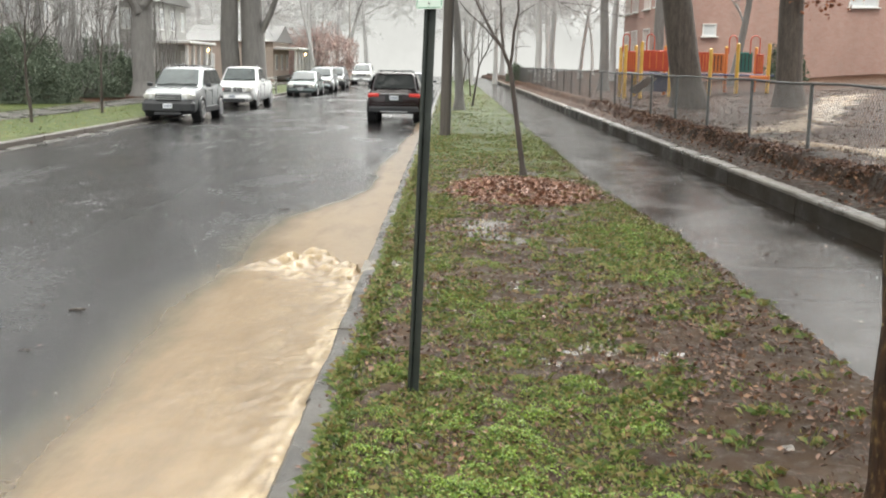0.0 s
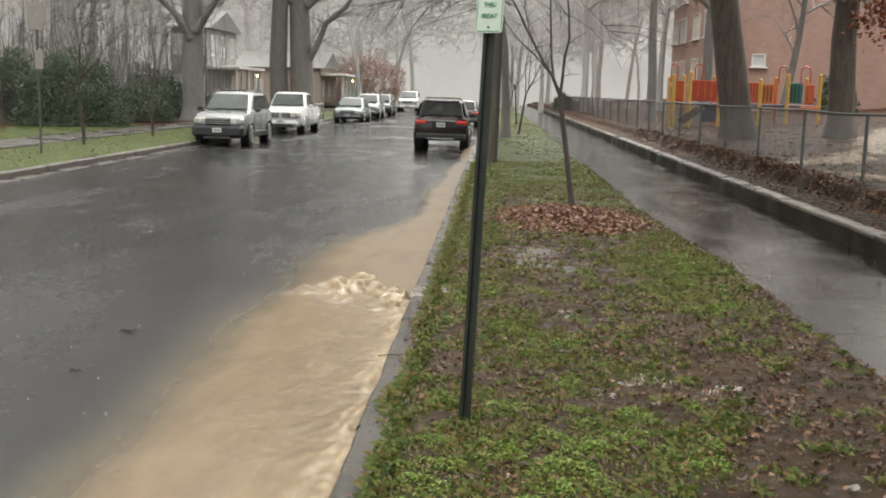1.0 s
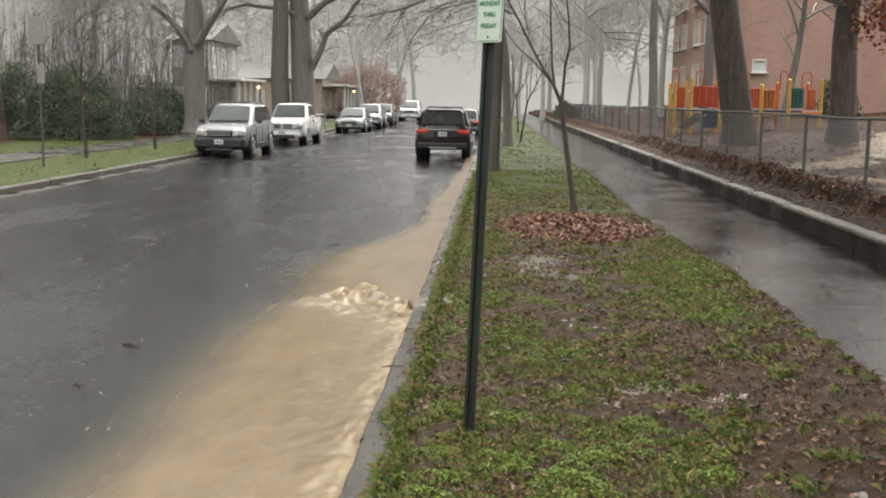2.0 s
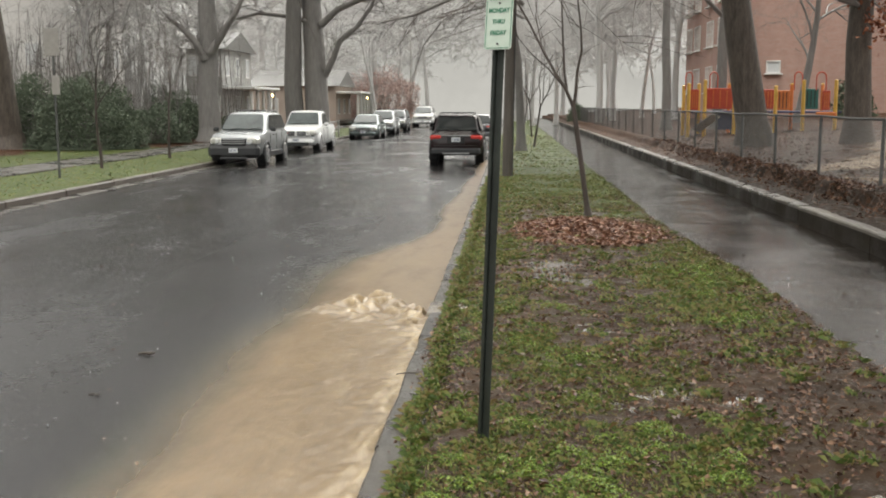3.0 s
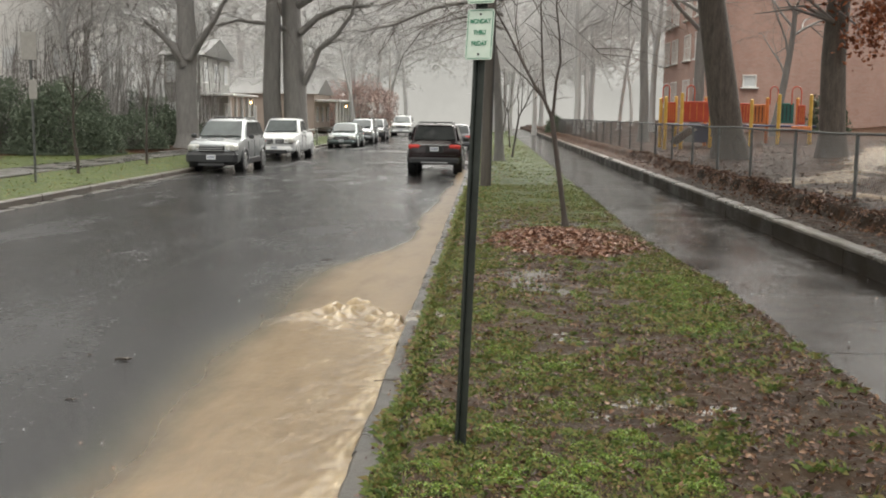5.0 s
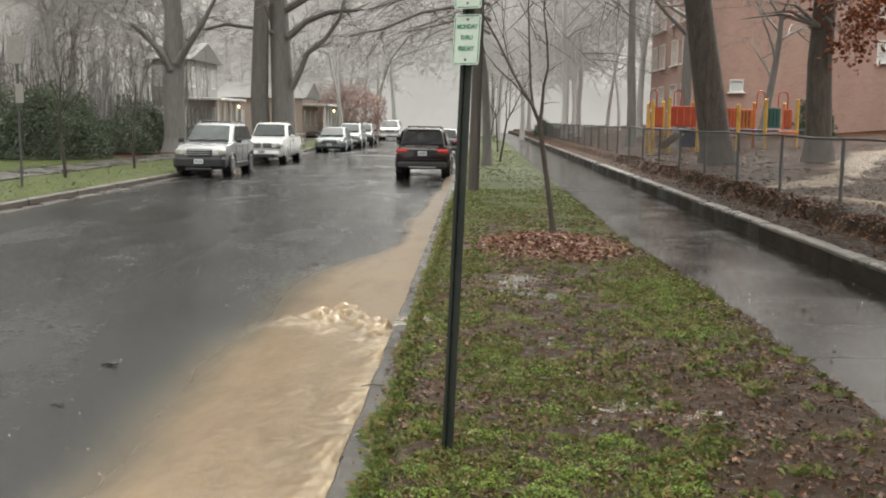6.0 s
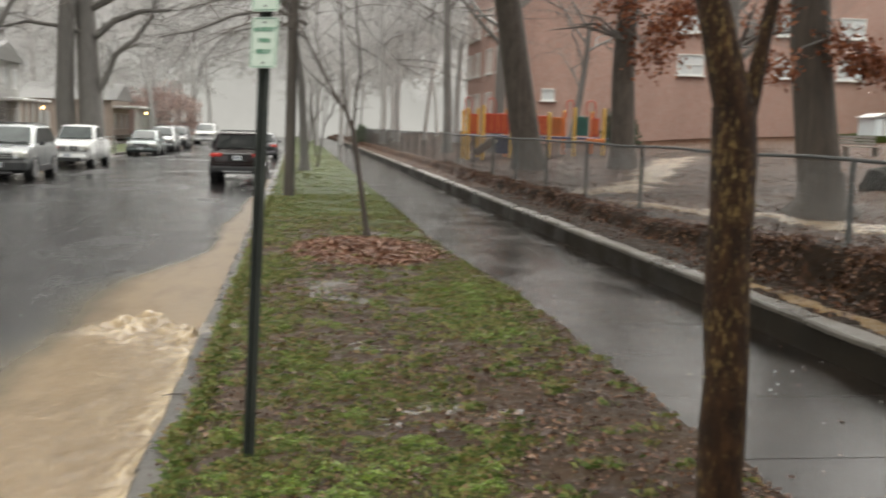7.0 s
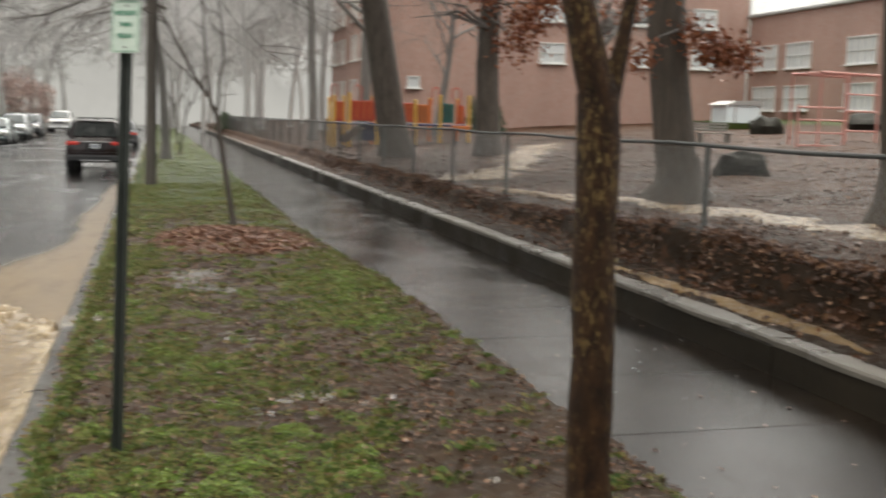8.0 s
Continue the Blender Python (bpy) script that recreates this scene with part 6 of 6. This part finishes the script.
lg = Build()
for _ in range(5000):
    x, y = rng.uniform(-13.6, -10.4), rng.uniform(14, 75)
    blade(lg, x, y, 0.14 + 0.04 * nz(x, y, 0.5), 0.05 * rng.uniform(0.5, 1.3), 0.014, rng)
for _ in range(4000):
    x, y = rng.uniform(-19, -15.4), rng.uniform(24, 70)
    if nz(x, y, 0.4, 3) > -0.05:
        blade(lg, x, y, 0.16 + 0.04 * nz(x, y, 0.5) - 0.1 * smooth01(44, 52, y), 0.07 * rng.uniform(0.5, 1.3), 0.018, rng)
solo("lawn_grass", lg, GRASS, "green grass on the far lawn strip", "grass", kind="stuff")

dl = Build()
for _ in range(64000):
    x, y = rng.uniform(VERGE_X - 0.12, WALK_X + 0.05), 2.0 + 21 * rng.random() ** 1.5
    if nz(x, y, 0.9, 33) + 0.25 * smooth01(0.2, 2.2, x) + rng.gauss(0, 0.3) > 0.10:
        one_leaf(dl, Vector((x, y, max(verge_z(x, y), 0.134 if x < VERGE_X + 0.02 else 0) + rng.uniform(0.004, 0.022))), rng.uniform(0.012, 0.03) if rng.random() < 0.72 else rng.uniform(0.03, 0.062), rng, rng.random() < 0.7)
solo("fallen_leaves", dl, DEAD, "scattered brown fallen leaves in the mud", "leaves", kind="stuff")
ml = Build()
for _ in range(7000):
    a, r = rng.uniform(0, 6.28), math.sqrt(rng.random()) * (1 + 0.2 * nz(math.cos(rng.random() * 6), 0, 2))
    x, y = 1.2 + 1.18 * r * math.cos(a), 16.6 + 1.9 * r * math.sin(a)
    one_leaf(ml, Vector((x, y, verge_z(x, y) + rng.uniform(0.0, 0.07) * (1.1 - r))), rng.uniform(0.04, 0.11), rng, rng.random() < 0.75)
solo("leaf_mulch", ml, leafy("mulch_leaf", [(0.0, (0.09, 0.037, 0.02)), (0.4, (0.185, 0.08, 0.043)), (0.8, (0.25, 0.118, 0.066)), (1.0, (0.32, 0.175, 0.105))]),
     "ring of red-brown leaf mulch round the young tree", "leaves", kind="stuff")
bl = Build()
for _ in range(26000):
    y = 4.5 + 40 * rng.random() ** 1.6
    x = rng.gauss(5.98, 0.15) if rng.random() < 0.85 else rng.uniform(5.1, 7.2)
    if x < 5.06 or nz(x, y, 1.1, 8) + rng.gauss(0, 0.25) < -0.12:
        continue
    one_leaf(bl, Vector((x, y, yard_z(x, y) + rng.uniform(0.0, 0.05))), rng.uniform(0.04, 0.09), rng, rng.random() < 0.4)
solo("bank_leaves", bl, DEAD, "brown leaves heaped along the bank under the fence", "leaves", kind="stuff")
yl = Build()
for _ in range(22000):
    y = 6 + 44 * rng.random()
    x = 6.5 + rng.random() * min(20, y)
    if nz(x, y, 0.35, 18) + rng.gauss(0, 0.25) > -0.1:
        one_leaf(yl, Vector((x, y, yard_z(x, y) + 0.01)), rng.uniform(0.05, 0.12), rng, True)
solo("yard_leaves", yl, DEAD, "brown leaves lying over the muddy yard", "leaves", kind="stuff")
bf = sheet(steps((5.05, 6.35, 0.05)), steps((3.0, 30, 0.10)), lambda x, y: yard_z(x, y) + 0.006 + 0.02 * nz(x, y, 5.0))
solo("soil_bank", bf, BANK, "dark eroded soil bank under the fence", "bank", kind="structure", smooth=True)

# sticks and bits on the road
for x, y, L_, a, r in ((-3.03, 8.6, 0.145, 4, 0.014), (-2.98, 7.35, 0.10, -10, 0.006), (-0.72, 7.65, 0.22, 12, 0.006), (-2.3, 15.0, 0.2, 20, 0.008)):
    z = crown_z(x) if x < KERB_X else 0.135
    b = Build().tube([(-L_ / 2, 0, 0.0), (-L_ * 0.1, 0.01, 0.006), (L_ * 0.2, -0.008, 0.004), (L_ / 2, 0.012, 0.008)], [r * 0.6, r, r * 0.9, r * 0.4], 6)
    b.tube([(L_ * 0.1, 0, 0.004), (L_ * 0.3, 0.03, 0.02)], [r * 0.5, r * 0.2], 5)
    solo("stick", b, DRIFT, "small dark wet stick washed onto the street", "stick", "washed-up sticks", at=pose(x, y, z + r * 0.8, 0, 0, a))
rb = Build()
for _ in range(260):
    x, y = rng.uniform(-9.8, -1.2), rng.uniform(4.5, 30)
    one_leaf(rb, Vector((x, y, crown_z(x) + 0.004)), rng.uniform(0.015, 0.05), rng, True)
for _ in range(160):
    x, y = rng.uniform(WALK_X + 0.05, WALL_X - 0.05), rng.uniform(4.5, 30)
    one_leaf(rb, Vector((x, y, 0.108)), rng.uniform(0.015, 0.05), rng, True)
solo("street_litter", rb, DEAD, "small leaf fragments on the wet road and pavement", "leaves", kind="stuff")

sb = Build()
for _ in range(200):
    if rng.random() < 0.7:
        x, y = rng.uniform(-8.5, -2.2), rng.uniform(4.5, 26)
        z = crown_z(x)
    else:
        x, y, z = rng.uniform(WALK_X + 0.05, WALL_X - 0.05), rng.uniform(5, 22), 0.106
    r = rng.uniform(0.003, 0.007)
    sb.blob((x, y, z + r), (r, r, r * rng.uniform(0.8, 2.5)), rng.random(), 0.5, 3)
solo("rain_splash", sb, SPLASH, "tiny bright rain splashes on the wet paving", "splash", kind="stuff")

# ---- kerb stones, paving slabs and wall blocks ----
def worn_block(name, material, w, L_, h, seed, wear=0.022):
    """A long block whose edges have crumbled unevenly."""
    b, n = Build(), 16
    for i in range(n + 1):
        y = -L_ / 2 + L_ * i / n
        q = lambda k: wear * (nz(y, seed * 7.3, 1.3, k) * 1.3 + nz(y, seed * 7.3, 5.0, k + 9) * 0.8)
        x0, x1, t = -w / 2 + q(1), w / 2 + 1.6 * q(2), h / 2 + 0.3 * q(3)
        c = 0.016 + 0.4 * abs(q(4))
        b.v += [(x0, y, -h / 2), (x0, y, t - c), (x0 + c, y, t), (x1 - c, y, t + 0.2 * q(5)), (x1, y, t - c), (x1, y, -h / 2)]
    for i in range(n):
        for j in range(6):
            k = (j + 1) % 6
            b.f.append((i * 6 + j, i * 6 + k, (i + 1) * 6 + k, (i + 1) * 6 + j))
    b.f += [tuple(range(6)), tuple(range(n * 6 + 5, n * 6 - 1, -1))]
    return b.mesh(name, material)


def run(name, label, category, mesh, x, y0, y1, step, z, gap_tilt=0.0, piece="kerb_stone"):
    ob = thing(name, label, category, kind="structure")
    rng = random.Random(len(name))
    y = y0
    while y < y1:
        p = new(piece, rng.choice(mesh) if isinstance(mesh, list) else mesh)
        p.parent = ob
        p.matrix_basis = pose(x + rng.uniform(-1, 1) * gap_tilt * 0.3, y + step / 2, z + rng.uniform(-1, 1) * gap_tilt, rng.uniform(-1, 1) * gap_tilt * 20, rng.uniform(-1, 1) * gap_tilt * 40)
        y += step


run("kerb_near", "pale wet concrete kerb beside the flood water", "kerb", [worn_block("kerb_stone", KERB, 0.24, 2.999, 0.36, 20 + k, 0.012) for k in range(6)], KERB_X + 0.115, -9, 130, 3.0, -0.047, 0.002)
run("kerb_far", "dark weathered kerb along the far lawn", "kerb", Build().box((0, 0, 0), (0.16, 2.99, 0.36), 0.03).mesh("kerb_stone", OLD_KERB), LEFT_X - 0.08, -9, 160, 3.0, -0.03, 0.004)
run("gutter_far", "pale gutter strip at the foot of the far kerb", "gutter", Build().box((0, 0, 0), (0.34, 2.99, 0.06), 0.01).mesh("gutter_slab", KERB), LEFT_X + 0.17, -9, 160, 3.0, -0.022, 0.002, "gutter_slab")
run("pavement", "wet concrete pavement with standing rainwater", "pavement", Build().box((0, 0, 0), (WALL_X - 2.38 + 0.06, 1.519, 0.12), 0.004).mesh("paving_slab", SLAB), (WALL_X + 2.38) / 2 + 0.03, -4.6, 150, 1.524, 0.043, 0.0022, "paving_slab")
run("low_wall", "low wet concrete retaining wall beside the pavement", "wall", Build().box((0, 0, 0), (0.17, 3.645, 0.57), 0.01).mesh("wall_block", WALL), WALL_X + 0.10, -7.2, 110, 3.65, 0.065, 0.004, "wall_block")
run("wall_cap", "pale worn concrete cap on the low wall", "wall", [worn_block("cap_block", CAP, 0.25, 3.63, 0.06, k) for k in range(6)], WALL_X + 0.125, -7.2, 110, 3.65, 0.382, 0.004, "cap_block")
